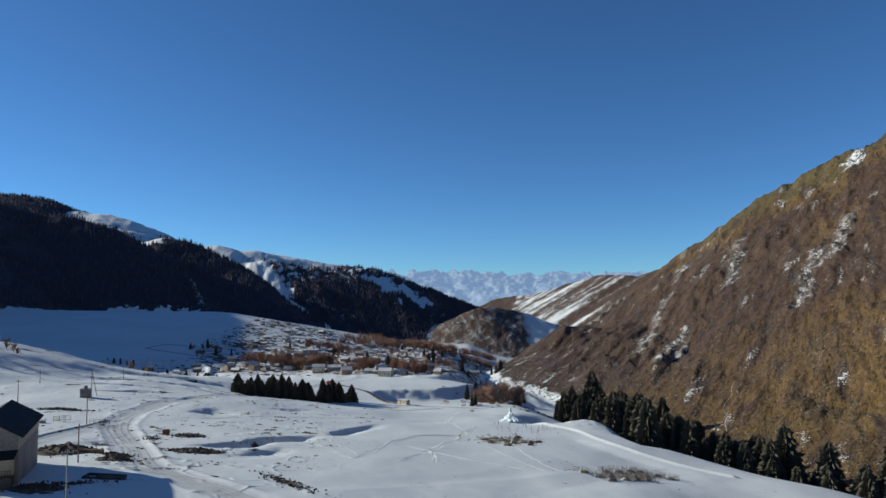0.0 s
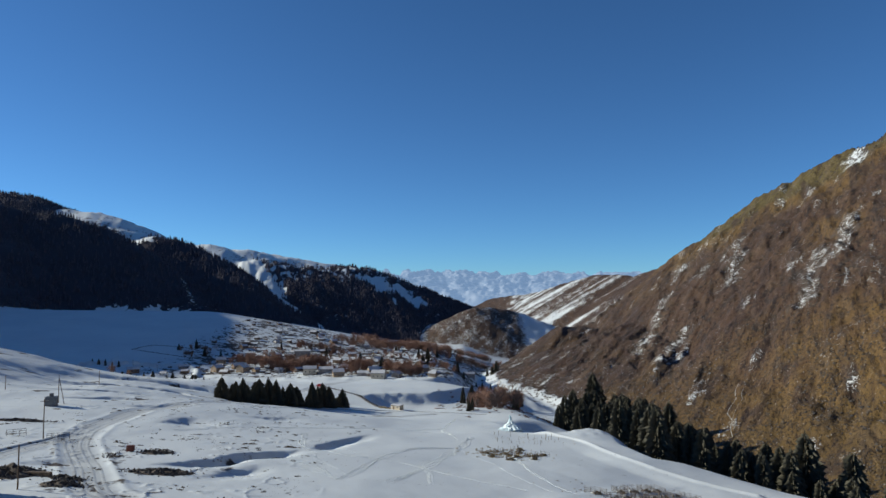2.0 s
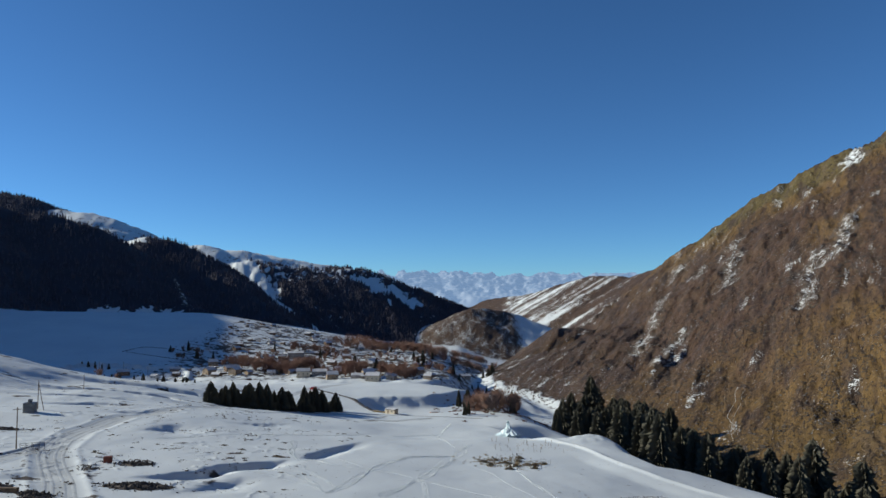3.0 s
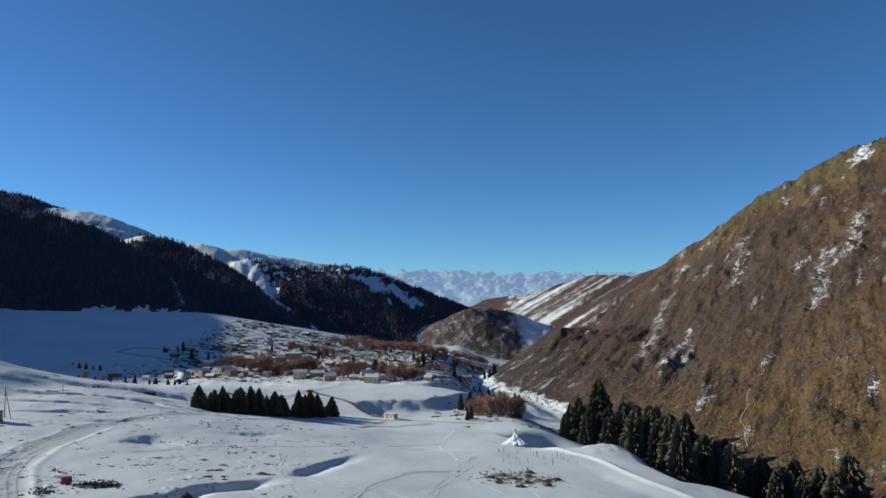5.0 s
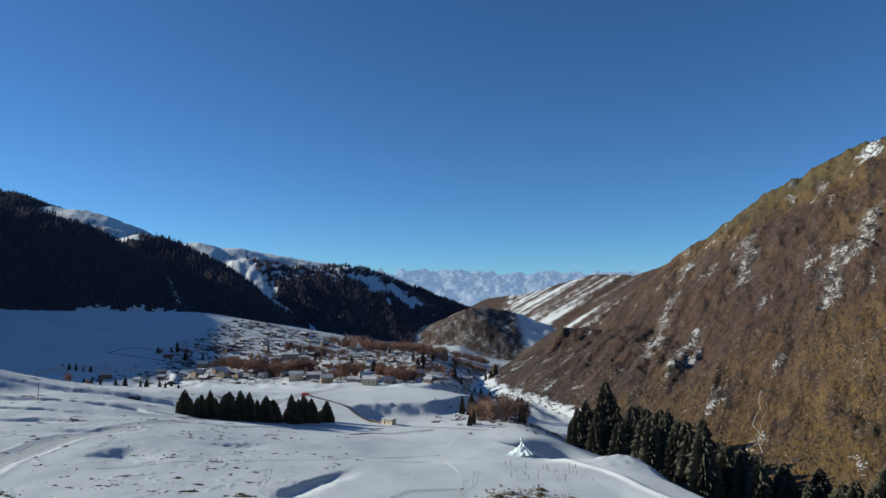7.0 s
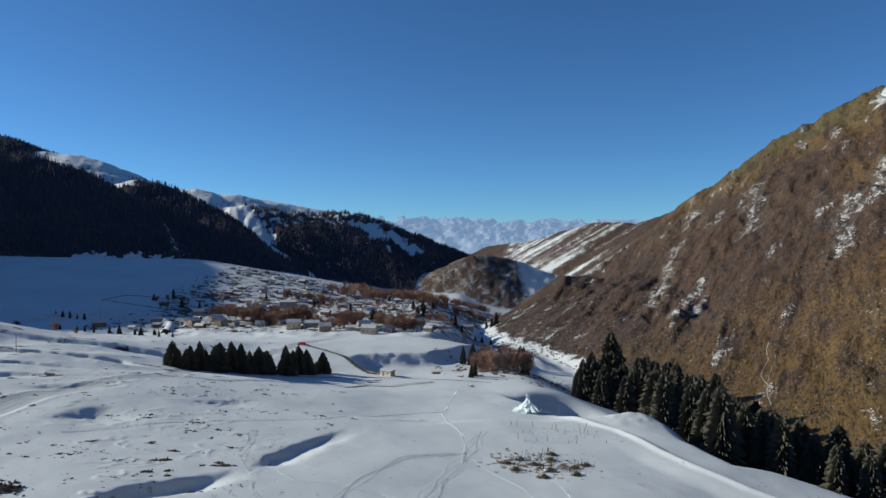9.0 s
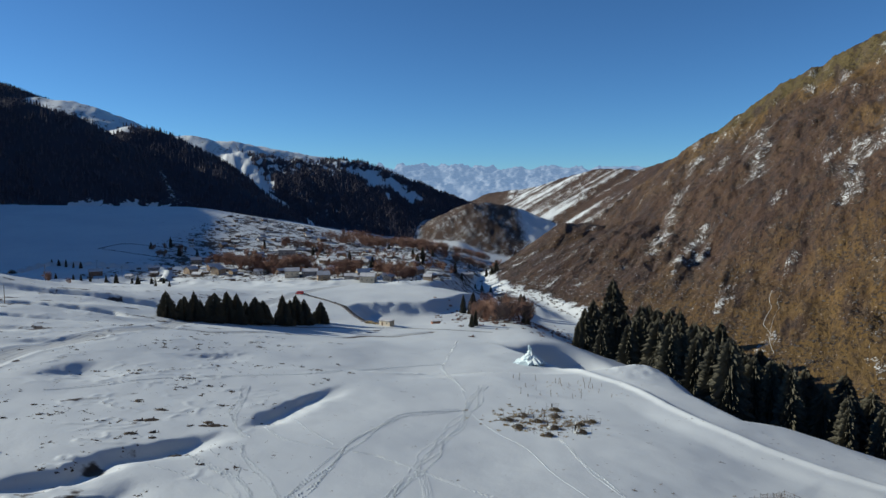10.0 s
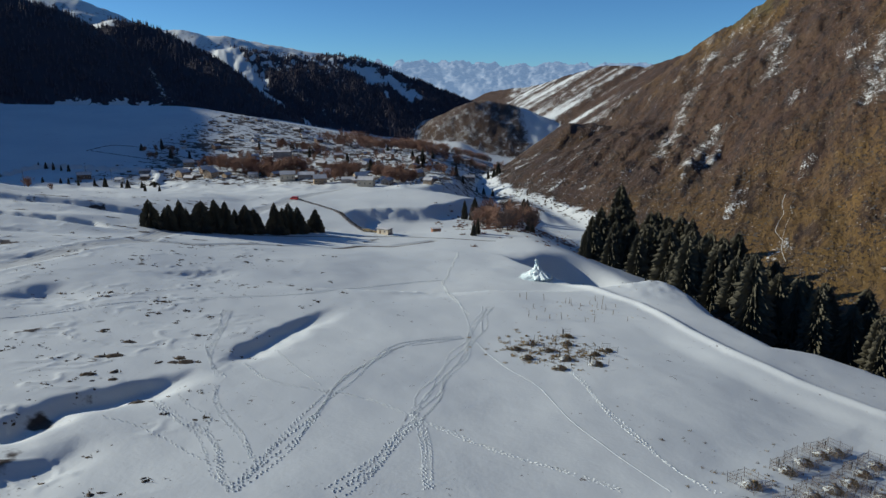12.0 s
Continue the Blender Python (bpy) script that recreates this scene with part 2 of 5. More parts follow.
def curve(keys, vals, t):
    """A smooth line through keys and vals (vals may be arrays along the last axis)."""
    keys = np.asarray(keys, float)
    i = np.clip(np.searchsorted(keys, t) - 1, 0, len(keys) - 2)
    h = keys[i + 1] - keys[i]
    s = np.clip((t - keys[i]) / h, 0, 1)
    slope = [np.zeros_like(vals[0])] * len(keys)
    for k in range(1, len(keys) - 1):
        l, r = (vals[k] - vals[k - 1]) / (keys[k] - keys[k - 1]), (vals[k + 1] - vals[k]) / (keys[k + 1] - keys[k])
        slope[k] = np.where(l * r > 0, 2 * l * r / (l + r + 1e-12 * np.sign(l + r) + 1e-15), 0.0)
    pick = lambda seq, j: np.take_along_axis(np.stack([np.broadcast_to(q, np.shape(t)) for q in seq]), j[None], 0)[0]
    p0, p1, m0, m1 = pick(vals, i), pick(vals, i + 1), pick(slope, i) * h, pick(slope, i + 1) * h
    s2, s3 = s * s, s * s * s
    return p0 * (2 * s3 - 3 * s2 + 1) + m0 * (s3 - 2 * s2 + s) + p1 * (3 * s2 - 2 * s3) + m1 * (s3 - s2)


# the valley floor: long sections at seven stations across the valley
ALONG = (0, 100, 150, 190, 240, 300, 325, 350, 370, 450, 530, 620, 780, 1000, 1300, 1700, 2400)
SECTIONS = {
    -420: (42, 38, 35, 32, 29, 24, 21.5, 19, 16, 5, -8, -18, -18, -8, -20, -40, -60),
    -170: (34, 30, 27, 24, 21, 17, 15, 13.2, 11, 1.5, -11, -22.5, -25, -20, -40, -66, -80),
    -90: (30, 26, 22.5, 19.6, 15.6, 9.8, 6.3, 2, -1.5, -9, -14, -21, -25, -28, -48, -70, -85),
    -20: (24, 20, 16.8, 14, 9, 2.2, -0.5, -5.5, -9, -14.5, -17, -21, -27, -33, -52, -72, -88),
    40: (18, 14, 11, 8.4, 5.3, -1.2, -4, -7, -10, -17, -21, -28, -40, -52, -58, -66, -78),
    78: (8, 6, 4.5, 3.4, 0.6, -6, -11, -16, -20, -31, -37, -42, -49, -60, -70, -80, -90),
    102: (5, 3.5, 2.5, 1.2, -7.5, -17, -21, -25, -28, -38, -43, -47, -56, -70, -80, -88, -98),
    150: (-4, -6, -8, -11, -25, -36, -39, -42, -44, -48, -51, -56, -70, -86, -90, -96, -105),
    600: (-40, -40, -45, -50, -55, -60, -62, -64, -65, -70, -75, -80, -85, -90, -95, -99, -110),
}
RIVER = ((215, -200), (165, 200), (158, 300), (168, 400), (150, 540), (126, 620), (99, 710), (64, 830), (92, 1100), (150, 1400), (220, 1900), (260, 2600))
CREST = ((1500, 0), (880, 590), (608, 946), (602, 1010), (562, 1066), (494, 1128), (440, 1124), (376, 1168), (300, 1166), (175, 1104), (119, 1038), (40, 950))
# Its first four points, out of view, are raised to shadow the apron.
LEFT_PEAK = ((-1700, 500, 440), (-1320, 850, 405), (-1110, 1120, 342), (-965, 1290, 268), (-864, 1398, 222), (-800, 1403, 216), (-747, 1410, 206), (-705, 1415, 192), (-661, 1420, 164), (-620, 1418, 142), (-536, 1367, 74), (-466, 1297, 37))
LEFT_SPUR = ((-739, 1582, 163), (-683, 1554, 175), (-640, 1540, 179), (-584, 1541, 169), (-545, 1535, 160), (-513, 1514, 142), (-469, 1476, 113), (-430, 1447, 90), (-371, 1401, 48), (-330, 1371, 27), (-290, 1339, 7), (-252, 1311, -11))
WHITE_TOP = ((-1600, 1900, 372), (-1184, 1894, 322), (-1107, 1895, 284), (-1015, 1867, 279), (-972, 1857, 273), (-912, 1843, 254), (-855, 1849, 217), (-813, 1857, 194), (-716, 1876, 188), (-645, 1892, 180), (-607, 1905, 160), (-562, 1919, 170), (-514, 1943, 161), (-437, 1983, 151), (-347, 2021, 138), (-253, 2055, 99))
MID_MOUNT = ((-479, 1787, 147), (-427, 1810, 139), (-373, 1833, 133), (-325, 1852, 128), (-292, 1878, 130), (-265, 1903, 128), (-192, 1942, 119), (-159, 1955, 109), (-116, 1978, 83), (-72, 2000, 67), (-36, 2021, 57), (4, 2041, 44), (46, 2061, 22), (77, 2080, 5), (132, 2107, -36))
APRON = ((-1100, 950, 60), (-800, 1000, 36), (-600, 1030, 29), (-370, 1080, 25), (-359, 1112, 17), (-338, 1109, 11), (-304, 1098, 4), (-269, 1077, -3))
FAR_SPUR = ((722, 1500, 185), (515, 1828, 94), (486, 1888, 102), (451, 2000, 102), (396, 2144, 83), (347, 2274, 59), (296, 2383, 44), (245, 2459, 40), (185, 2520, 28), (120, 2570, -22))
HUMP = ((190, 1720, 6), (128, 1690, 17), (78, 1650, 17), (20, 1630, -14), (-45, 1590, -56))


# lines in plan: ditches, the bank along the berm, the terrace edge, roads, snow lying in gullies of the hill
DITCHES = ((((-62, 168), (-50.6, 179.4), (-48.4, 187.1), (-41.2, 194.8), (-35.4, 203)), 1.6, 1.8),
           (((-34, 206), (-32.4, 215.8), (-28.4, 233.0), (-21.0, 248)), 1.25, 1.8),
           (((-84, 229), (-80.2, 240.2), (-77.5, 250)), 1.5, 4.5),
           (((-112, 262), (-104, 268), (-94, 283)), 0.9, 3.5),
           (((-86, 158), (-80, 166), (-73, 170)), 0.7, 3.0),
           (((-49, 158), (-43, 172), (-38, 181)), 0.9, 2.6),
           (((-182, 322), (-150, 338), (-122, 342), (-108, 336)), 2.4, 3.6), (((-165, 292), (-138, 306), (-112, 312)), 1.5, 3.0), (((-200, 372), (-160, 388), (-128, 396), (-108, 392)), 2.6, 4.5),
           (((-140, 268), (-126, 280), (-112, 286)), 1.2, 2.6), (((-72, 262), (-60, 270), (-50, 282)), 0.7, 3.0), (((-16, 262), (0, 272), (12, 280)), 0.7, 3.0))
BERM = ((33, 305), (40.8, 286.8), (48.9, 266.8), (52.3, 243.2), (56.1, 229.3), (62, 217.4), (70, 208), (82, 198))
TERRACE = ((-30, 412), (-42, 440), (-53, 474), (-48, 490), (-28, 497), (-8, 506), (4, 534), (32, 598), (66, 720))
ROAD = ((-22, 112), (-35.4, 123.6), (-52.5, 136.3), (-60.1, 142.1), (-72.5, 162.7), (-90, 192), (-99, 220), (-101, 254), (-96, 292), (-91, 311), (-100, 360), (-96, 430), (-88, 516), (-70, 610))
WOOD_RIM = ((42, 283), (62, 288), (65, 282), (63, 262), (64, 250), (66, 236), (76, 236), (83, 231))
VILLAGE_EDGE = ((-24, 600), (6, 660), (14, 720), (16, 800), (34, 900), (70, 1010))
LANE = ((-91, 311), (-75, 316), (-62, 332), (-45, 356), (-29, 377), (-19, 378), (-2, 398))
SIDE_ROAD = ((-94, 200), (-95, 175), (-94, 150), (-104, 120))


def scarps(x, y):
    """Small scarps where turf breaks through the snow: their steps and how near their lips are."""
    f = fbm(0.9 * x + 0.45 * y, (0.9 * y - 0.45 * x) * 1.5, 34, 4, 0.55)
    g = fbm(0.9 * x + 0.3 * y + 40, (0.9 * y - 0.3 * x) * 1.6, 19, 3, 0.55)
    lip = np.maximum(np.exp(-(f / 0.035) ** 2), 0.8 * np.exp(-((g - 0.25) / 0.05) ** 2)) * step01(-0.25, 0.2, fbm(x + 90, y, 21, 3))
    return step01(-0.05, 0.05, f) + 0.5 * step01(0.2, 0.3, g), lip


def snowfield(x, y, z):
    """Relief of the snowfield, the terrace and the village ground."""
    near = step01(700, 500, y) * step01(160, 90, x)
    left = step01(-15, -55, x + 0.12 * (y - 200)) * step01(70, 130, y)
    z = z + near * ((0.62 + 0.7 * step01(270, 330, y) * step01(-70, -110, x)) * fbm(x, y, 38, 4, 0.37) + left * 0.22 * scarps(x, y)[1])
    z = z + near * 0.035 * fbm(x + 0.4 * y, y, 6, 3)
    for pts, depth, half in DITCHES:
        d, way, side = near_line(x, y, pts)
        d = np.abs(d + 0.8 * gnoise(x / 4, y / 4)) / np.where(side > 0, half * 1.9, half * 0.75)
        ends = step01(-0.1, 1.1, way) * step01(-0.1, 1.1, len(pts) - 1 - way)
        z = z - depth * ends * np.exp(-d ** 2.4)
    d, way, side = near_line(x, y, BERM)
    z = z + 0.7 * np.exp(-(d / 1.3) ** 2) * step01(0.2, 1, way) - 1.0 * np.where(side > 0, step01(1, 10, d), 0) * step01(260, 230, y) * step01(7, 5.5, way)
    z = z + 15 * step01(-160, -245, x + 6 * gnoise(x / 30, y / 30)) * step01(215, 300, y) * step01(470, 380, y)
    mound = np.exp(-((x - 60) ** 2 + (y - 292) ** 2) / 14 ** 2)
    z = z + mound * (3.8 + 0.55 * np.abs(fbm(x, y, 7, 3)))
    z = z - 10 * np.exp(-(((x - 52) ** 2 + ((y - 342) / 1.5) ** 2) / 18 ** 2) ** 2.4)
    d, way, side = near_line(x, y, TERRACE)
    low = np.where(side > 0, step01(-1, 13, d + 2.2 * fbm(x, y, 22, 4)), 0) * step01(100, 30, d) * step01(0.0, 0.7, way) * step01(8, 6.8, way)
    z = z - 6.2 * low
    vill = step01(560, 640, y) * step01(1300, 1180, y) * step01(-420, -330, x)
    z = z + vill * (2.6 * fbm(x, y, 55, 4) + 1.0 * np.abs(fbm(x, y, 18, 2)))
    d, way, side = near_line(x, y, WOOD_RIM)
    z = z - 6.5 * np.where(side < 0, step01(0, 15, d), 0) * step01(90, 50, d) * step01(-0.2, 0.5, way)
    d, way, side = near_line(x, y, VILLAGE_EDGE)
    z = z - 11 * np.where(side > 0, step01(-2, 22, d + 3 * fbm(x, y, 25, 4)), 0) * step01(75, 30, d) * step01(0.0, 0.8, way) * step01(5, 4.2, way)
    d, way, _ = near_line(x, y, RIVER[5:9])
    z = z - 4 * np.exp(-(d / 30) ** 4)
    for pts, half in ((ROAD, 4.0), (LANE, 2.0), (SIDE_ROAD, 2.5)):
        d, way, _ = near_line(x, y, pts)
        z = z + 0.13 * np.exp(-((d - half * 1.25) / 0.8) ** 2)
        z = z - 0.25 * np.exp(-(d / half) ** 4)
    return z


def cover_line(x, y, pts, half):
    d, _, _ = near_line(x, y, pts)
    return 1 - step01(half * 0.6, half * 1.4, d)


def floor_height(x, y):
    cols = [curve(ALONG, [np.float64(v) for v in SECTIONS[k]], y) for k in SECTIONS]
    return curve(tuple(SECTIONS), cols, x)


def hill_height(x, y):
    """The brown hill beyond the river: talus, steep flank, easier top, cut off at its crest."""
    d, way, side = near_line(x, y, RIVER)
    u = np.where(side > 0, d, -d)
    toe = np.interp(y, (500, 600, 840, 950, 1150, 1500), (85, 100, 183, 175, 90, 75))
    up = 0.34 * np.clip(u, 0, toe) + 0.70 * np.clip(u - toe, 0, 150) + 0.765 * np.clip(u - toe - 150, 0, 2000)
    up = np.maximum(up, np.minimum(0.58 * u, 54) * step01(900, 1040, y))
    c, _, cs = near_line(x, y, CREST)
    beyond = np.where(cs > 0, c, -c)
    zr = np.interp(y, (200, 300, 400, 550, 800, 1100, 1400, 2000), (-36, -41, -45, -46, -47, -52, -60, -70))
    full = zr + up
    full = full + 0.5 * np.minimum(u, 0)
    return np.where(u > -120, full - 1.25 * np.sqrt(np.clip(beyond + 8, 0, None) ** 2 + 20) * (beyond > -8), -200.0), u, beyond


STREAKS = (((414, 957), (334, 807), 11), ((391, 719), (318, 620), 9), ((448, 752), (385, 677), 8), ((585, 965), (550, 914), 13), ((310, 937), (204, 737), 7),
           ((265, 754), (207, 678), 8), ((307, 1156), (229, 1105), 10), ((516, 965), (503, 935), 7), ((498, 1010), (488, 985), 6), ((360, 1030), (329, 978), 7), ((362, 948), (331, 887), 7))


def crags(x, y, beyond):
    """Where rock breaks through the hill: beside the snow streaks and in a band below its top."""
    out = 0.75 * step01(-390, -300, beyond + 40 * gnoise(x / 70, y / 70)) * step01(-80, -150, beyond) * step01(0.0, 0.45, fbm(x, y, 110, 3))
    for a, b, half in STREAKS:
        d, way, _ = near_line(x, y, (a, b))
        out = np.maximum(out, 1 - step01(0.8, 3.6, d / half))
    return out


# ---- relief of the snowfield ----
def height(x, y):
    """The land's height and the parts of it that come to the surface."""
    x, y = np.asarray(x, float), np.asarray(y, float)
    z = floor_height(x, y)
    hill, u, beyond = hill_height(x, y)
    warp = 18 * fbm(x, y, 130, 3)
    rough = fbm(x + warp, y, 260, 5, 0.55)
    apron = ridge(x, y, APRON, 0.12, 10) - 0.09 * np.clip(x + 340, 0, None)
    left = smax(ridge(x, y, LEFT_PEAK, 0.68, 20), ridge(x, y, LEFT_SPUR, 0.68, 14), 10) + 9 * rough - 8 * np.abs(fbm(x * 0.8 - y * 0.6, (x * 0.6 + y * 0.8) * 0.3, 120, 4))
    white = ridge(x, y, WHITE_TOP, 0.42, 60) + 6 * rough + 5 * np.abs(fbm(x + 0.5 * y, y - 0.5 * x, 160, 5, 0.45)) + 2.5 * fbm(x, y, 45, 4, 0.6)
    mid = ridge(x, y, MID_MOUNT, 0.47, 14) + 9 * rough + 12 * np.abs(fbm(x + 0.3 * y, y * 0.3, 90, 6, 0.58)) - 8
    far = ridge(x, y, FAR_SPUR, 0.50, 10) + 2.5 * fbm(0.37 * x - 0.93 * y, (0.93 * x + 0.37 * y) * 0.1, 60, 4) + 2.0 * fbm(x, y, 40, 4, 0.55)
    hump = ridge(x, y, HUMP, 0.47, 6) + 4 * np.abs(fbm(x, y, 70, 5, 0.55)) - 2 + 1.2 * fbm(x, y * 0.5, 26, 4, 0.6)
    p, q = 0.86 * x - 0.51 * y, 0.51 * x + 0.86 * y
    mask = step01(-0.25, 0.35, fbm(x, y, 170, 3))
    relief = 6 * fbm(p + 0.6 * warp, q * 0.15, 90, 4, 0.5) - 4.5 * np.abs(fbm(p + 0.5 * warp, q * 0.14, 44, 5, 0.5)) + mask * (2.6 * np.abs(fbm(p, q * 0.35, 22, 4, 0.6)) - 1)
    relief = relief + crags(x, y, beyond) * (6.0 * np.abs(fbm(p + 0.3 * q, q * 0.5, 30, 5, 0.6)) - 2.5) + 2.2 * fbm(p, q * 0.4, 16, 3, 0.6)
    hill = hill + np.clip((u - 4) / 90, 0, 1) * relief * np.clip((60 - beyond) / 60, 0.35, 1)
    base = smax(snowfield(x, y, z), apron, 5)
    parts = np.stack([base, left, np.maximum(white, -500), mid, far, hump, hill])
    top = base
    for p in parts[1:]:
        top = smax(top, p, 6)
    top = np.where(np.max(parts[1:], 0) < base - 40, base, top)
    return top, parts, u


GX, GY = 0.0, 55.0
rows = np.concatenate([np.linspace(0.02, 79, 36), 80 * np.exp(np.arange(0, math.log(4), 0.0036)),
                       320 * np.exp(np.arange(0, math.log(4.4), 0.0055)), 1410 * np.exp(np.arange(0, math.log(3.3), 0.009)), [4680.0]])
cols = np.concatenate([np.radians(np.linspace(-60, 50, 760)), np.radians(np.linspace(54, 296, 62))])
RR, AA = np.meshgrid(rows, cols, indexing="ij")
X, Y = GX + RR * np.sin(AA), GY + RR * np.cos(AA)
Z, PARTS, U = height(X, Y)


CLEARINGS = (((-215, 1835), (-165, 1878), 17), ((-188, 1850), (-150, 1822), 30), ((-165, 1785), (-112, 1852), 12), ((-112, 1852), (-62, 1790), 23), ((-590, 1830), (-480, 1735), 58), ((-480, 1735), (-400, 1600), 45),
             ((-400, 1600), (-345, 1510), 23), ((-725, 1552), (-655, 1522), 25), ((-322, 1534), (-308, 1500), 9), ((-265, 1493), (-240, 1440), 12), ((-526, 1400), (-456, 1284), 4), ((-120, 1760), (-112, 1720), 6), ((-60, 1840), (-40, 1800), 7))


def cover(x, y, z, parts):
    """Shares of dry grass, forest floor, bare soil (with painted shade under the wood) and packed track."""
    near = lambda k, r=10: step01(-r, r, parts[k] - np.max(np.delete(parts, k, 0), 0))
    n1, n2, n3 = fbm(x, y, 160, 4), fbm(x, y, 45, 3), fbm(x, y, 14, 3)
    grass = near(6, 3) * step01(-4, 4, hill_height(x, y)[1] + 6 * n3)
    crag = np.zeros_like(grass)
    for k, (a, b, half) in enumerate(STREAKS):
        d, way, _ = near_line(x, y, (a, b))
        grass = grass - (0.66 if k == 3 else 0.41) * (1 - step01(0.1, 1.7, d / half + 0.8 * n2 + 0.5 * n3))
        crag = np.maximum(crag, 0.44 * (1 - step01(0.6, 3.4, d / half + 0.9 * n2)))
    p, q = 0.86 * x - 0.51 * y, 0.51 * x + 0.86 * y
    gully = fbm(p + 11 * fbm(x, y, 130, 3), q * 0.2, 78, 5, 0.55)
    band = fbm(p, q * 0.12, 16, 4, 0.6)
    grass = np.clip(grass - near(6) * (0.16 * step01(0.1, 0.6, -gully) * step01(-0.1, 0.4, n1) + 0.36 * step01(0.2, 0.6, band) * step01(-0.1, 0.4, n2 + 0.3 * n1) + 0.17 * step01(70, 10, parts[6] + 50 + 8 * n2) * step01(450, 620, y)), 0, 1)
    stripes = fbm(0.37 * x - 0.93 * y, (0.93 * x + 0.37 * y) * 0.09, 46, 4, 0.6)
    grass = np.maximum(grass, near(4) * np.clip(np.maximum(np.clip(0.40 + 0.75 * stripes + 4.0 * (x / y - 0.125), 0, 0.97) * step01(0.090, 0.105, x / y + 0.01 * stripes), 0.9 * step01(0.125, 0.096, x / y + 0.02 * n2 + 0.012 * n3) * step01(-30, 0, z)), 0, 1))
    grass = np.maximum(grass, near(5) * np.clip(0.74 + 0.15 * n2 + 0.25 * n3, 0.3, 0.98) * step01(215, 170, x))
    low = np.interp(x, (-430, -340), (25, -45))
    forest = near(1, 8) * step01(low - 9, low + 9, z + 9 * n2 + 7 * n3)
    hill_on = near(6, 3)
    beyond = hill_height(x, y)[2]
    tone = hill_on * np.clip(step01(-170, -40, beyond + 40 * n1 + 20 * n2) * step01(330, 460, x) + 0.62 * step01(660, 430, y + 0.6 * z + 70 * n1 + 30 * n2) + 0.12, 0, 1)
    forest = np.maximum(forest, near(3) * np.clip(0.66 + 0.2 * n1 + 0.3 * n2 + 1.2 * n3, 0, 1) * step01(178, 140, z + 20 * n1))
    forest = np.maximum(forest, near(2) * step01(-985, -1040, x + 25 * n1 + 30 * n2))
    flank = step01(-10, 10, np.max(parts[1:4], 0) - np.maximum(parts[0], np.max(parts[4:], 0)))
    forest = np.maximum(forest, flank * step01(-470, -430, x) * step01(105, 75, z + 15 * n2) * np.clip(0.95 + 0.2 * n1 + 0.5 * n3, 0, 1))
    for a, b, half in CLEARINGS:
        d, way, _ = near_line(x, y, (a, b))
        forest = forest * step01(0.6, 1.2, d / half + 0.35 * n2 + 0.45 * n3)
    rib, _, _ = near_line(x, y, ((-526, 1400), (-456, 1284)))
    bare = near(4) * 0.10 + near(2) * np.clip(0.24 + 0.4 * n3, 0, 0.6) + near(1) * 0.62 * np.exp(-(rib / 20) ** 2)
    bare = np.maximum(bare, near(6) * np.maximum(crag, 0.36 * step01(0.15, 0.5, np.abs(gully)) * step01(-0.1, 0.4, n1)))
    vill = step01(590, 680, y) * step01(1260, 1150, y) * step01(-340, -250, x + 0.05 * (y - 800)) * near(0)
    bare = np.maximum(bare, vill * (0.47 + 0.32 * n3 + 0.15 * n2))
    field = step01(-25, -60, x + 0.15 * (y - 200)) * step01(600, 480, y) * near(0)
    bare = np.maximum(bare, field * np.maximum(np.clip(0.06 + 0.10 * step01(290, 340, y) * step01(-80, -100, x) + 0.36 * n3 + 0.2 * n2, 0, 0.33 + 0.09 * step01(290, 340, y) * step01(-80, -100, x)), 0.46 * scarps(x, y)[1]))
    d, way, side = near_line(x, y, TERRACE)
    bare = np.maximum(bare, 0.40 * np.exp(-(d / 7) ** 2) * step01(1.6, 0.6, way))
    edge, _, _ = near_line(x, y, ((-92, 322), (-70, 330), (-45, 352), (-26, 395)))
    bare = np.maximum(bare, 0.42 * np.exp(-(edge / 2.5) ** 2))
    # Shade under the wood, painted as a dark band in the soil share.
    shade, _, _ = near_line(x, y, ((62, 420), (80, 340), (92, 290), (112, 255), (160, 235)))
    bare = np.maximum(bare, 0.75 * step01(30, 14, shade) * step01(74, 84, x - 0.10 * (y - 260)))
    thicket = np.exp(-(((x - 38) / 32) ** 2 + ((y - 480) / 75) ** 2) ** 2)
    bare = np.maximum(bare, thicket * (0.36 + 0.2 * n3))
    d, way, side = near_line(x, y, ROAD)
    bare = np.maximum(bare, near(0) * 0.45 * np.exp(-((d - 5.6 + 1.2 * n3) / 1.0) ** 2) * step01(500, 380, y) * step01(-0.2, 0.3, n3 + n2))
    track = np.zeros_like(grass)
    for pts, half in ((ROAD, 3.2), (LANE, 2.2), (SIDE_ROAD, 2.6)):
        d, way, _ = near_line(x, y, pts)
        track = np.maximum(track, np.exp(-(d / half) ** 4))
    return np.stack([grass, forest, bare, track], -1), parts.argmax(0), tone


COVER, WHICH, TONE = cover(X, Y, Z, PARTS)


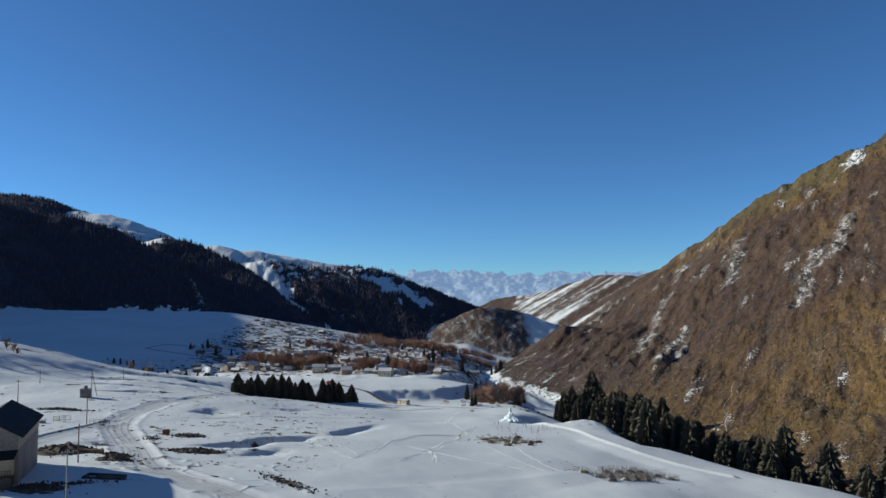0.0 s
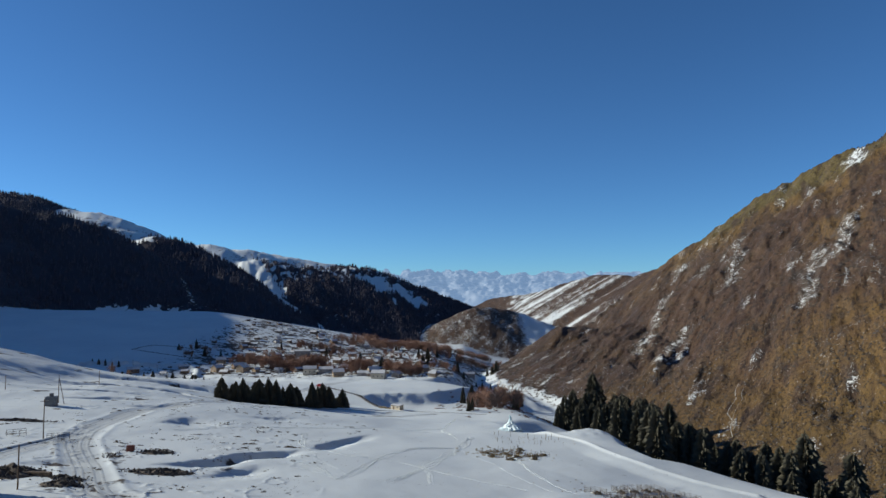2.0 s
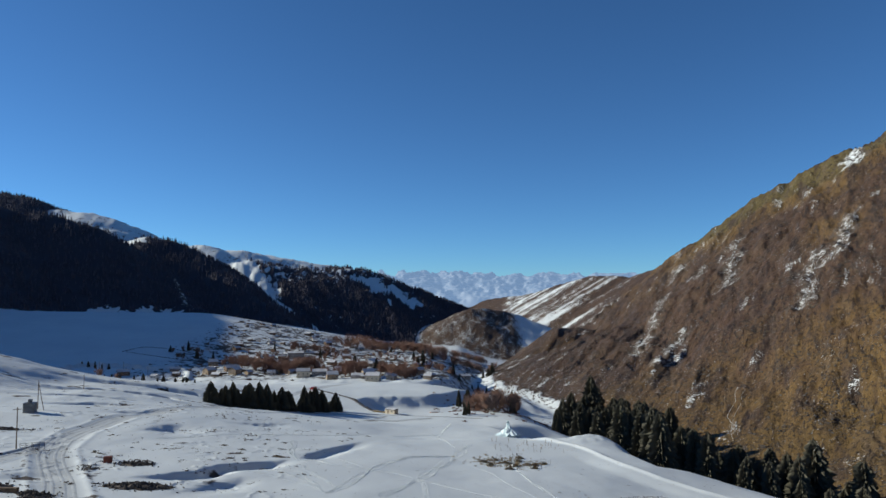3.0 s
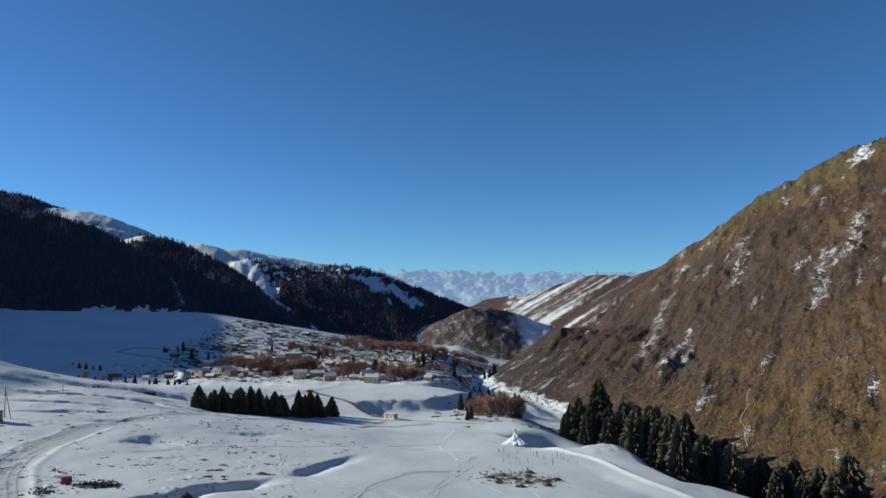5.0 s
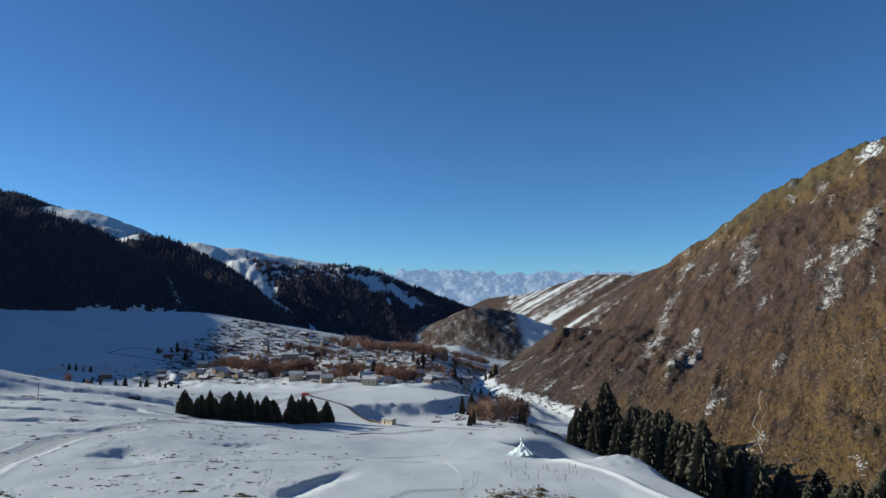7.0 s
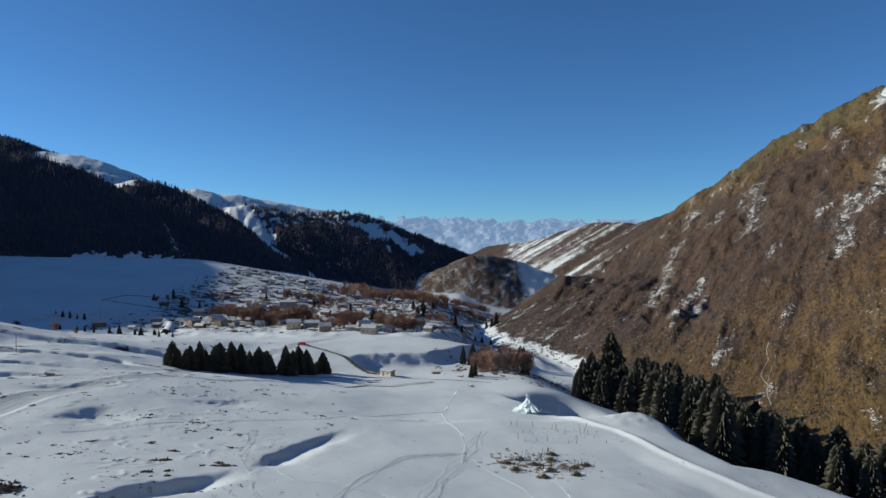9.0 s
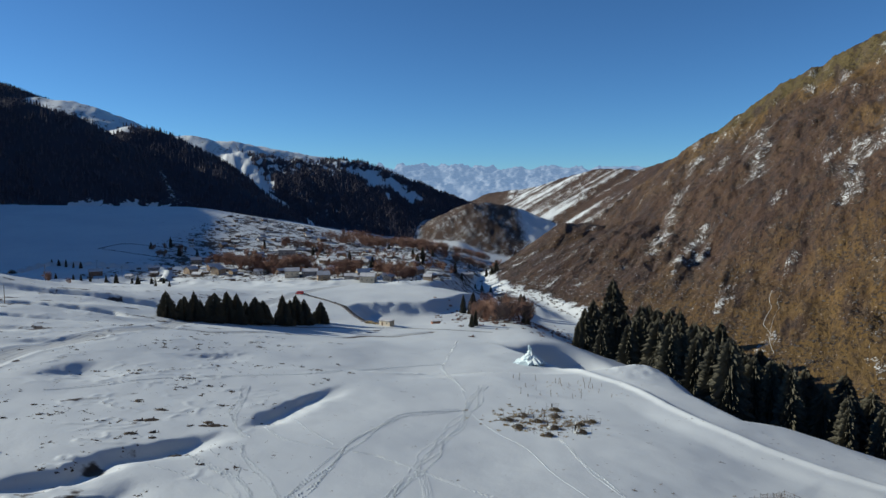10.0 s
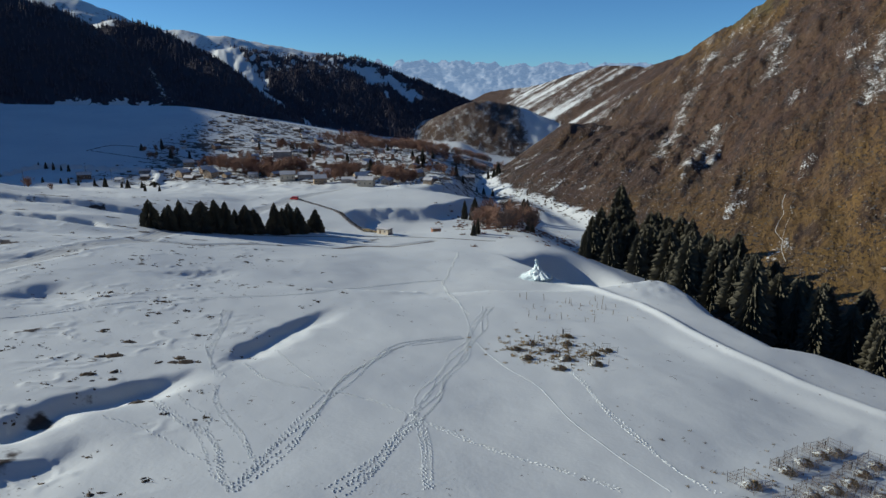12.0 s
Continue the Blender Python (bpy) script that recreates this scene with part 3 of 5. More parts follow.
def sheet(name, xyz, shape, mat, wrap=False):
    """A grid mesh from an array of points."""
    nr, nc = shape
    idx = np.arange(nr * nc).reshape(nr, nc)
    a = idx[:-1] if wrap else idx[:-1, :-1]
    b = np.roll(idx, -1, 1)[:-1] if wrap else idx[:-1, 1:]
    c = np.roll(idx, -1, 1)[1:] if wrap else idx[1:, 1:]
    d = idx[1:] if wrap else idx[1:, :-1]
    quads = np.stack([a, d, c, b], -1).reshape(-1, 4)
    me = bpy.data.meshes.new(name)
    me.vertices.add(nr * nc)
    me.vertices.foreach_set("co", xyz.reshape(-1).astype(np.float32))
    me.loops.add(quads.size)
    me.loops.foreach_set("vertex_index", quads.reshape(-1).astype(np.int32))
    me.polygons.add(len(quads))
    me.polygons.foreach_set("loop_start", np.arange(0, quads.size, 4, dtype=np.int32))
    me.polygons.foreach_set("use_smooth", np.ones(len(quads), bool))
    me.update(calc_edges=True)
    me.validate()
    me.materials.append(mat)
    return new(name, me)


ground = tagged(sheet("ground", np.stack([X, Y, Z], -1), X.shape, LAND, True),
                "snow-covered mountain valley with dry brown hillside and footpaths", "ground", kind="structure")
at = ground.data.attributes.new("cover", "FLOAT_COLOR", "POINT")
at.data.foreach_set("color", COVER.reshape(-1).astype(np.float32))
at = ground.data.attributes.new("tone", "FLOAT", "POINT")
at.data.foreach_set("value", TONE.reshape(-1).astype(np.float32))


def lie(x, y):
    """Heights of the ground sheet itself at plan points."""
    x, y = np.asarray(x, float), np.asarray(y, float)
    r, a = np.hypot(x - GX, y - GY), np.arctan2(x - GX, y - GY)
    a = np.where(a < cols[0], a + 2 * math.pi, a)
    i = np.clip(np.searchsorted(rows, r) - 1, 0, len(rows) - 2)
    j = np.clip(np.searchsorted(cols, a) - 1, 0, len(cols) - 2)
    s, t = (r - rows[i]) / (rows[i + 1] - rows[i]), (a - cols[j]) / (cols[j + 1] - cols[j])
    return (Z[i, j] * (1 - t) + Z[i, j + 1] * t) * (1 - s) + (Z[i + 1, j] * (1 - t) + Z[i + 1, j + 1] * t) * s


def on_ground(x, y):
    return float(lie(x, y))


# far ranges behind the valley's mouth
az, dist = np.meshgrid(np.radians(np.linspace(-20, 30, 420)), np.linspace(4000, 4600, 46), indexing="ij")
fx, fy = dist * np.sin(az), dist * np.cos(az)
rise = (dist - 4000) / 600
crag = 1 - np.abs(fbm(fx, fy, 210, 6, 0.56))
fz = -60 + 205 * rise ** 0.75 + (30 + 34 * rise) * crag * step01(0, 0.15, rise) + 10 * fbm(fx, fy, 1500, 2) - 26 * step01(0, 0.3, az)
backdrop = tagged(sheet("backdrop", np.stack([fx, fy, fz], -1).transpose(1, 0, 2), fx.T.shape, FAR), "distant snowy mountain range with painted blue haze", "mountains", kind="structure")


# ---- building helpers ----
def bm_mesh(name, bm, mat, smooth=False):
    me = bpy.data.meshes.new(name)
    bm.to_mesh(me)
    bm.free()
    me.materials.append(mat)
    if smooth:
        me.polygons.foreach_set("use_smooth", [True] * len(me.polygons))
    return me


def raw_mesh(name, verts, faces, mat, smooth=False):
    me = bpy.data.meshes.new(name)
    me.from_pydata([tuple(map(float, v)) for v in verts], [], faces)
    me.update()
    me.materials.append(mat)
    if smooth:
        me.polygons.foreach_set("use_smooth", [True] * len(me.polygons))
    return me


def child(name, me, parent, label="", m=None):
    ob = new(name, me)
    ob.parent = parent
    if m is not None:
        ob.matrix_basis = m
    return tagged(ob, label) if label else ob


def thing(name, label, category, group="", at=None):
    ob = tagged(new(name), label, category, group)
    if at is not None:
        ob.matrix_basis = at
    return ob


def box(bm, x0, y0, z0, x1, y1, z1, bevel=0.0):
    """A box with bevelled edges, added to bm."""
    r = bmesh.ops.create_cube(bm, size=1.0, matrix=Matrix.Translation(((x0 + x1) / 2, (y0 + y1) / 2, (z0 + z1) / 2)) @ Matrix.Diagonal((x1 - x0, y1 - y0, z1 - z0, 1)))
    if bevel:
        edges = list({e for v in r["verts"] for e in v.link_edges})
        bmesh.ops.bevel(bm, geom=edges, offset=bevel, segments=1, affect="EDGES")
    return bm


def boxed(name, size, mat, bevel=0.0):
    return bm_mesh(name, box(bmesh.new(), *size, bevel), mat)


def rod(bm, a, b, r0, r1=None, sides=6):
    """A tapered round bar from a to b, added to bm."""
    a, b = Vector(a), Vector(b)
    m = Matrix.Translation((a + b) / 2) @ (b - a).to_track_quat("Z", "Y").to_matrix().to_4x4()
    bmesh.ops.create_cone(bm, segments=sides, radius1=r0, radius2=r0 if r1 is None else r1, depth=(b - a).length, cap_ends=True, matrix=m)
    return bm


def rodded(name, a, b, r0, mat, r1=None, sides=6):
    return bm_mesh(name, rod(bmesh.new(), a, b, r0, r1, sides), mat)


def drop(points):
    """Ground heights under plan points."""
    p = np.asarray(points, float)
    return lie(p[:, 0], p[:, 1])


def along(pts, step):
    """Evenly spaced plan points on a smooth line through pts, with headings."""
    p = np.asarray(pts, float)
    k = np.arange(len(p))
    fine = np.linspace(0, len(p) - 1, 40 * len(p))
    q = np.stack([curve(k, [np.float64(v) for v in p[:, i]], fine) if len(p) > 2 else np.interp(fine, k, p[:, i]) for i in (0, 1)], -1)
    s = np.concatenate([[0], np.cumsum(np.hypot(*np.diff(q, axis=0).T))])
    at = np.arange(0, s[-1], step)
    x, y = np.interp(at, s, q[:, 0]), np.interp(at, s, q[:, 1])
    dx, dy = np.gradient(x), np.gradient(y)
    n = np.hypot(dx, dy) + 1e-9
    return np.stack([x, y, dx / n, dy / n], -1)


# ---- trees ----
def spruce_meshes(seed, slim, full):
    """Crown and trunk of a spruce 1 m high: many short drooping boughs on an uneven column."""
    rnd = random.Random(seed)
    v, f = [], []
    levels = 60
    lobe = [rnd.uniform(0.84, 1.12) for _ in range(9)]
    for i in range(levels):
        t = i / (levels - 1)
        z = 0.04 + 0.93 * t
        reach = slim * min(1.0, 0.72 + 2.5 * t) * ((1 - t) ** full + 0.025) * rnd.uniform(0.82, 1.12)
        n = max(7, int(36 * (1 - t) ** 0.7 + 7))
        a0 = rnd.uniform(0, 6.28)
        for k in range(n):
            a = a0 + 6.283 * k / n + rnd.uniform(-0.3, 0.3)
            r = reach * rnd.uniform(0.6, 1.15) * lobe[int(a / 6.2832 * 9 + i * 0.35) % 9]
            droop = r * rnd.uniform(0.3, 0.8)
            w = max(0.005, r * rnd.uniform(0.05, 0.10))
            ca, sa = math.cos(a), math.sin(a)
            zz = z + rnd.uniform(-0.014, 0.014)
            c = len(v)
            p = lambda d, q, h: (ca * d - sa * q, sa * d + ca * q, h)
            v += [p(r * 0.35, 0, zz + 0.006), p(r * 0.62, w, zz - droop * 0.55 - 0.012), p(r * 0.66, 0, zz - droop * 0.35 + 0.002),
                  p(r * 0.62, -w, zz - droop * 0.55 - 0.012), p(r, 0, zz - droop * 0.95), p(r * 0.62, 0, zz - droop - 0.03)]
            f += [(c, c + 1, c + 2), (c, c + 2, c + 3), (c + 1, c + 4, c + 2), (c + 2, c + 4, c + 3), (c + 1, c + 5, c + 4), (c + 3, c + 4, c + 5)]
    c = len(v)
    v += [(0.010, 0, 0.9), (-0.006, 0.009, 0.9), (-0.006, -0.009, 0.9), (0, 0, 1.02)]
    f += [(c, c + 1, c + 3), (c + 1, c + 2, c + 3), (c + 2, c, c + 3)]
    return raw_mesh("crown", v, f, SPRUCE), rodded("trunk", (0, 0, -0.02), (0, 0, 0.93), 0.017, BARK, 0.004, 7)


SPRUCES = [spruce_meshes(s, w, k) for s, w, k in ((1, 0.21, 0.7), (2, 0.25, 0.6), (3, 0.27, 0.65), (4, 0.18, 0.5), (5, 0.23, 0.5), (6, 0.24, 0.75),
                                                      (7, 0.18, 0.38), (8, 0.21, 0.45), (9, 0.16, 0.34), (10, 0.20, 0.55), (11, 0.17, 0.42), (12, 0.23, 0.48))]


def spruces(places, label, group, seed, wide=1.0, first=0):
    """Places: x, y and height of each spruce."""
    rnd = random.Random(seed)
    for (x, y, h), z in zip(places, drop([p[:2] for p in places])):
        k = first + rnd.randrange(6)
        h = h * rnd.uniform(0.86, 1.12)
        top = thing("spruce_tree", label, "tree", group, pose(x, y, z - 0.2, rnd.uniform(-2, 2), rnd.uniform(-2, 2), rnd.uniform(0, 360)) @ Matrix.Diagonal((wide * h * rnd.uniform(0.92, 1.15), wide * h * rnd.uniform(0.92, 1.15), h, 1)))
        child("crown", SPRUCES[k][0], top)
        child("trunk", SPRUCES[k][1], top)


ROW = [(-106, 355, 10.8), (-100, 358, 11.2), (-98, 362, 11.6), (-96, 364, 10.4), (-91, 366, 12.1), (-87, 369, 12.2), (-84, 372, 13.4), (-78, 378, 12.6), (-76, 382, 10.3),
       (-74, 384, 8), (-68, 388, 12.5), (-64, 394, 12.6), (-61, 398, 12.4), (-55, 406, 9.8), (-94, 369, 9.5), (-88, 374, 10), (-81, 376, 11), (-66, 391, 10.5), (-103, 361, 8.5)]
spruces(ROW, "dark green spruce in a row behind the snowfield's edge", "spruces of the row", 3, 1.6)
WOOD_TALL = [(66, 404, 12), (73, 420, 18), (81, 440, 25), (88, 452, 24), (95, 470, 29), (105, 490, 36), (112, 500, 34), (101, 478, 27), (109, 450, 31), (98, 440, 25), (103, 400, 29), (96, 412, 24),
             (110, 425, 27), (88, 420, 20), (80, 408, 19), (90, 395, 20), (112, 385, 27), (118, 462, 30), (122, 440, 29), (117, 415, 28), (121, 400, 27), (116, 370, 26), (108, 372, 25), (118, 350, 24), (114, 335, 23), (104, 360, 24), (92, 372, 20), (84, 384, 18), (76, 398, 16), (100, 425, 25), (122, 372, 25)]
WOOD_EDGE = [(74, 303, 17), (78, 305, 18), (80, 299, 16.8), (80, 285, 15.8), (85, 290, 17), (81, 275, 17.1), (90, 280, 15), (93, 276, 17.5), (95, 270, 16), (111, 280, 11), (106, 262, 15.5),
             (126, 256, 28), (120, 262, 20), (150, 270, 17), (140, 262, 15), (138, 250, 24), (71, 331, 4), (74, 322, 6.5), (76, 312, 13), (86, 312, 19), (92, 318, 22), (99, 305, 20), (104, 320, 23), (97, 334, 24),
             (110, 351, 27), (104, 345, 23), (98, 362, 23), (92, 350, 19), (84, 340, 14), (100, 290, 16), (107, 297, 19), (116, 300, 20), (118, 284, 17), (113, 270, 14), (131, 275, 18), (125, 290, 19), (145, 240, 20), (158, 246, 25), (100, 252, 13), (108, 250, 14), (116, 246, 15), (122, 242, 14), (131, 240, 17), (128, 232, 15), (137, 228, 17), (112, 258, 15), (104, 270, 16), (118, 252, 18), (146, 230, 19), (150, 220, 20), (141, 218, 17), (134, 222, 15)]
spruces([(x, y, h + 2.5) for x, y, h in WOOD_TALL], "tall dark spruce in the wood by the river", "spruces of the wood", 5, 1.3, 6)
spruces([(x, y, h + 5) for x, y, h in WOOD_EDGE], "olive green spruce at the edge of the wood", "spruces of the wood", 6, 1.25, 6)
rnd = random.Random(21)
fill = []
while len(fill) < 46:
    s, o = rnd.random(), rnd.uniform(16, 46)
    x, y = 80 + 48 * s + o * 0.75, 400 - 150 * s + o * 0.65
    if x < 152 - 0.05 * (y - 250):
        fill.append((x, y, rnd.uniform(18, 26) - 3 * s))
spruces(fill, "dark spruce deep in the shaded wood", "spruces of the wood", 7, 1.4, 6)
small = [(-300 + 9.2 * i + rnd.uniform(-2, 2), 628 + rnd.uniform(-4, 6), rnd.uniform(4.5, 8)) for i in range(10)] + [(-345 + 8 * i, 700 - 3 * i, rnd.uniform(5, 8)) for i in range(5)]
spruces(small, "small dark spruce on the snow beside the rink", "spruces beside the rink", 8)
spruces([(16, 509, 12), (22.6, 517, 15), (20, 506, 8), (62, 590, 17), (66, 600, 14), (16.4, 416, 8), (18.6, 421, 9), (46, 440, 9), (-195, 560, 6), (-188, 566, 5)], "dark spruce among leafless shrubs", "spruces of the thicket", 9)
vill = [(-62, 740, 13), (-20, 800, 15), (-15, 812, 18), (-28, 890, 12), (60, 900, 13), (66, 893, 12), (72, 905, 14), (-70, 700, 9), (20, 820, 12), (26, 800, 9), (-265, 790, 11), (-250, 800, 9), (-285, 820, 12), (-300, 805, 8),
        (-200, 880, 10), (-140, 860, 11), (-95, 830, 10), (-5, 930, 12), (-60, 940, 13), (45, 760, 8), (55, 775, 9), (40, 790, 7)]
spruces(vill, "dark spruce standing among the village houses", "spruces of the village", 10)


def forest(name, label, count, seed, box_, lo, hi, want, mat=HAZED_FOREST, few=0.25, many=0.95):
    """A far wood as one mesh: small ragged cones where the land is forested."""
    r = np.random.RandomState(seed)
    n = count * 7
    az_, d_ = np.radians(r.uniform(box_[0], box_[1], n)), np.sqrt(r.uniform(box_[2] ** 2, box_[3] ** 2, n))
    x, y = d_ * np.sin(az_), d_ * np.cos(az_)
    z, parts, _ = height(x, y)
    z = lie(x, y)
    c, which, _ = cover(x, y, z, parts)
    share = r.uniform(few, many, n)
    keep = (c[:, 1] > share) & (c[:, 1] < many + 0.06) & np.isin(which, want)
    x, y, z = x[keep][:count], y[keep][:count], z[keep][:count]
    verts, faces = [], []
    for i in range(len(x)):
        h = r.uniform(lo, hi)
        rad = h * r.uniform(0.14, 0.22)
        for a, b, s in ((0.05, 0.55, 1.0), (0.32, 0.80, 0.72), (0.6, 1.0, 0.42)):
            c0 = len(verts)
            t0 = r.uniform(0, 6.28)
            for k in range(6):
                q = rad * s * (1.15 if k % 2 else 0.8) * r.uniform(0.8, 1.2)
                verts.append((x[i] + q * math.cos(t0 + k * 1.047), y[i] + q * math.sin(t0 + k * 1.047), z[i] + h * a - (0.03 * h if k % 2 else 0)))
            verts.append((x[i], y[i], z[i] + h * b))
            faces += [(c0 + k, c0 + (k + 1) % 6, c0 + 6) for k in range(6)]
    return tagged(new(name, raw_mesh(name, verts, faces, mat)), label, "forest", kind="stuff")


forest("forest", "dark spruce forest on a shaded mountain slope", 10500, 1, (-40, -8, 900, 2450), 7, 12, (1, 2))
forest("forest", "dark spruce forest with snow gaps on the middle mountain", 6500, 2, (-28, 6, 1300, 2250), 6, 10.5, (3,))

forest("forest_edge", "leafless grey birches along the foot of the forest", 900, 3, (-40, -14, 850, 1300), 6, 11, (0, 1), GREY_TWIGS, 0.02, 0.6)


def bare_tree_meshes(seed, mat, spread):
    """A leafless tree 1 m high: trunk and fans of thin branches."""
    rnd = random.Random(seed)
    v, f = [], []

    def stick(a, b, w):
        c = len(v)
        d = (Vector(b) - Vector(a)).normalized()
        s = d.orthogonal().normalized()
        t = d.cross(s)
        for k in range(3):
            o = s * math.cos(k * 2.094) * w + t * math.sin(k * 2.094) * w
            v.append(tuple(Vector(a) + o))
        v.append(tuple(b))
        f.extend([(c, c + 1, c + 3), (c + 1, c + 2, c + 3), (c + 2, c, c + 3)])
    for i in range(34):
        z = rnd.uniform(0.10, 0.62)
        a = rnd.uniform(0, 6.28)
        l = spread * rnd.uniform(0.45, 1.1) * (0.75 + 0.5 * math.sin(3.14 * min(1, z * 1.5)))
        e = (math.cos(a) * l, math.sin(a) * l, z + rnd.uniform(0.20, 0.42))
        stick((0, 0, z), e, 0.010)
        for k in range(12):
            s = rnd.uniform(0.2, 1.0)
            b = Vector((0, 0, z)).lerp(Vector(e), s)
            stick(b, b + Vector((rnd.uniform(-0.16, 0.16), rnd.uniform(-0.16, 0.16), rnd.uniform(0.05, 0.24))), 0.0085)
    return raw_mesh("crown", v, f, mat), rodded("trunk", (0, 0, -0.02), (0, 0, 0.9), 0.016, BARK, 0.004, 5)


BARES = [bare_tree_meshes(31, TWIGS, 0.36), bare_tree_meshes(32, TWIGS, 0.46), bare_tree_meshes(33, GREY_TWIGS, 0.38), bare_tree_meshes(34, TWIGS, 0.28)]


def bare_trees(places, label, group, seed, kinds=(0, 1, 3)):
    rnd = random.Random(seed)
    for (x, y, h), z in zip(places, drop([p[:2] for p in places])):
        k = rnd.choice(kinds)
        top = thing("bare_tree", label, "tree", group, pose(x, y, z - 0.1, 0, 0, rnd.uniform(0, 360)) @ Matrix.Diagonal((h, h, h, 1)))
        child("crown", BARES[k][0], top)
        child("trunk", BARES[k][1], top)


def patch(cx, cy, rx, ry, n, lo, hi, seed):
    r = random.Random(seed)
    out = []
    while len(out) < n:
        a, b = r.uniform(-1, 1), r.uniform(-1, 1)
        if a * a + b * b < 1:
            out.append((cx + rx * a, cy + ry * b, r.uniform(lo, hi)))
    return out


bare_trees(patch(-157, 725, 42, 18, 70, 8, 14, 1), "leafless reddish-brown tree in a village grove", "trees of the village", 1)
bare_trees(patch(-78, 662, 12, 16, 18, 8, 13, 2) + patch(-32, 668, 15, 14, 20, 8, 12, 3), "leafless reddish-brown tree between houses", "trees of the village", 2)
bare_trees(patch(-100, 780, 130, 120, 70, 5, 9, 6) + patch(-270, 800, 30, 30, 10, 5, 8, 7), "leafless brown tree in a snowy yard", "trees of the village", 4)
bare_trees(patch(-205, 770, 26, 16, 22, 7, 12, 11) + patch(-86, 735, 22, 10, 18, 7, 12, 12) + patch(-42, 700, 16, 12, 18, 7, 12, 13),
           "leafless rusty tree in a crowded village grove", "trees of the village", 8)


def far_grove(places, label, seed):
    """A far leafless grove as one mesh."""
    r = np.random.RandomState(seed)
    v, f, c = [], [], 0
    for (x, y, h), z in zip(places, drop([q[:2] for q in places])):
        me = BARES[(0, 1, 3)[r.randint(3)]][0]
        co = np.empty(len(me.vertices) * 3, np.float32)
        me.vertices.foreach_get("co", co)
        ix = np.empty(len(me.loops), np.int32)
        me.loops.foreach_get("vertex_index", ix)
        co, ix = co.reshape(-1, 3) * h, ix.reshape(-1, 3)
        few = r.rand(len(ix) // 3) < 0.6
        a = r.uniform(0, 6.28)
        ca, sa = math.cos(a), math.sin(a)
        v.append(np.stack([co[:, 0] * ca - co[:, 1] * sa + x, co[:, 0] * sa + co[:, 1] * ca + y, co[:, 2] + z], -1))
        f.append(ix.reshape(-1, 3, 3)[few].reshape(-1, 3) + c)
        c += len(co)
    v, f = np.concatenate(v), np.concatenate(f)
    tagged(new("far_grove", raw_mesh("far_grove", v, f.tolist(), TWIGS)), label, "trees", kind="stuff")


far_grove(patch(10, 1150, 75, 26, 90, 9, 14, 24) + patch(-85, 1090, 60, 22, 50, 9, 14, 25) + patch(-85, 1000, 75, 30, 60, 9, 15, 4) + patch(30, 985, 55, 16, 60, 8, 13, 5) + patch(-150, 905, 40, 14, 30, 8, 13, 14) + patch(-60, 1015, 60, 14, 40, 9, 14, 15) + patch(-110, 800, 130, 110, 70, 4, 8, 16),
          "leafless rusty groves behind the snowy village", 3)
bare_trees(patch(36, 478, 18, 54, 36, 7, 15, 8), "leafless birch in the thicket below the snowfield", "trees of the thicket", 5, (0, 2, 3))
bare_trees([(-200, 440, 5), (-204, 446, 6), (-196, 452, 4), (-205, 330, 4), (-212, 338, 5), (-220, 345, 6), (-215, 330, 3.5)] + [(-216 - 7 * i + 4 * math.sin(3 * i), 318 + 9 * math.sin(5 * i), 4.5 + 2 * math.sin(2 * i)) for i in range(9)], "leafless brown shrub tree on the plateau's rim", "trees of the plateau", 6)


# ---- houses ----
def gable(name, w, d, rise, over, thick, mat, sag=0.0):
    """A pitched roof slab over a plan w by d, ridge along x, its eaves at z = 0."""
    x, y = w / 2 + over, d / 2 + over
    drop_ = rise * over / (d / 2)
    v = [(-x, -y, -drop_), (x, -y, -drop_), (x, 0, rise), (-x, 0, rise), (-x, y, -drop_), (x, y, -drop_)]
    v += [(a, b, c + thick) for a, b, c in v]
    f = [(0, 3, 2, 1), (3, 4, 5, 2), (6, 7, 8, 9), (9, 8, 11, 10), (0, 1, 7, 6), (4, 10, 11, 5), (1, 2, 8, 7), (2, 5, 11, 8), (0, 6, 9, 3), (3, 9, 10, 4)]
    return raw_mesh(name, v, f, mat)


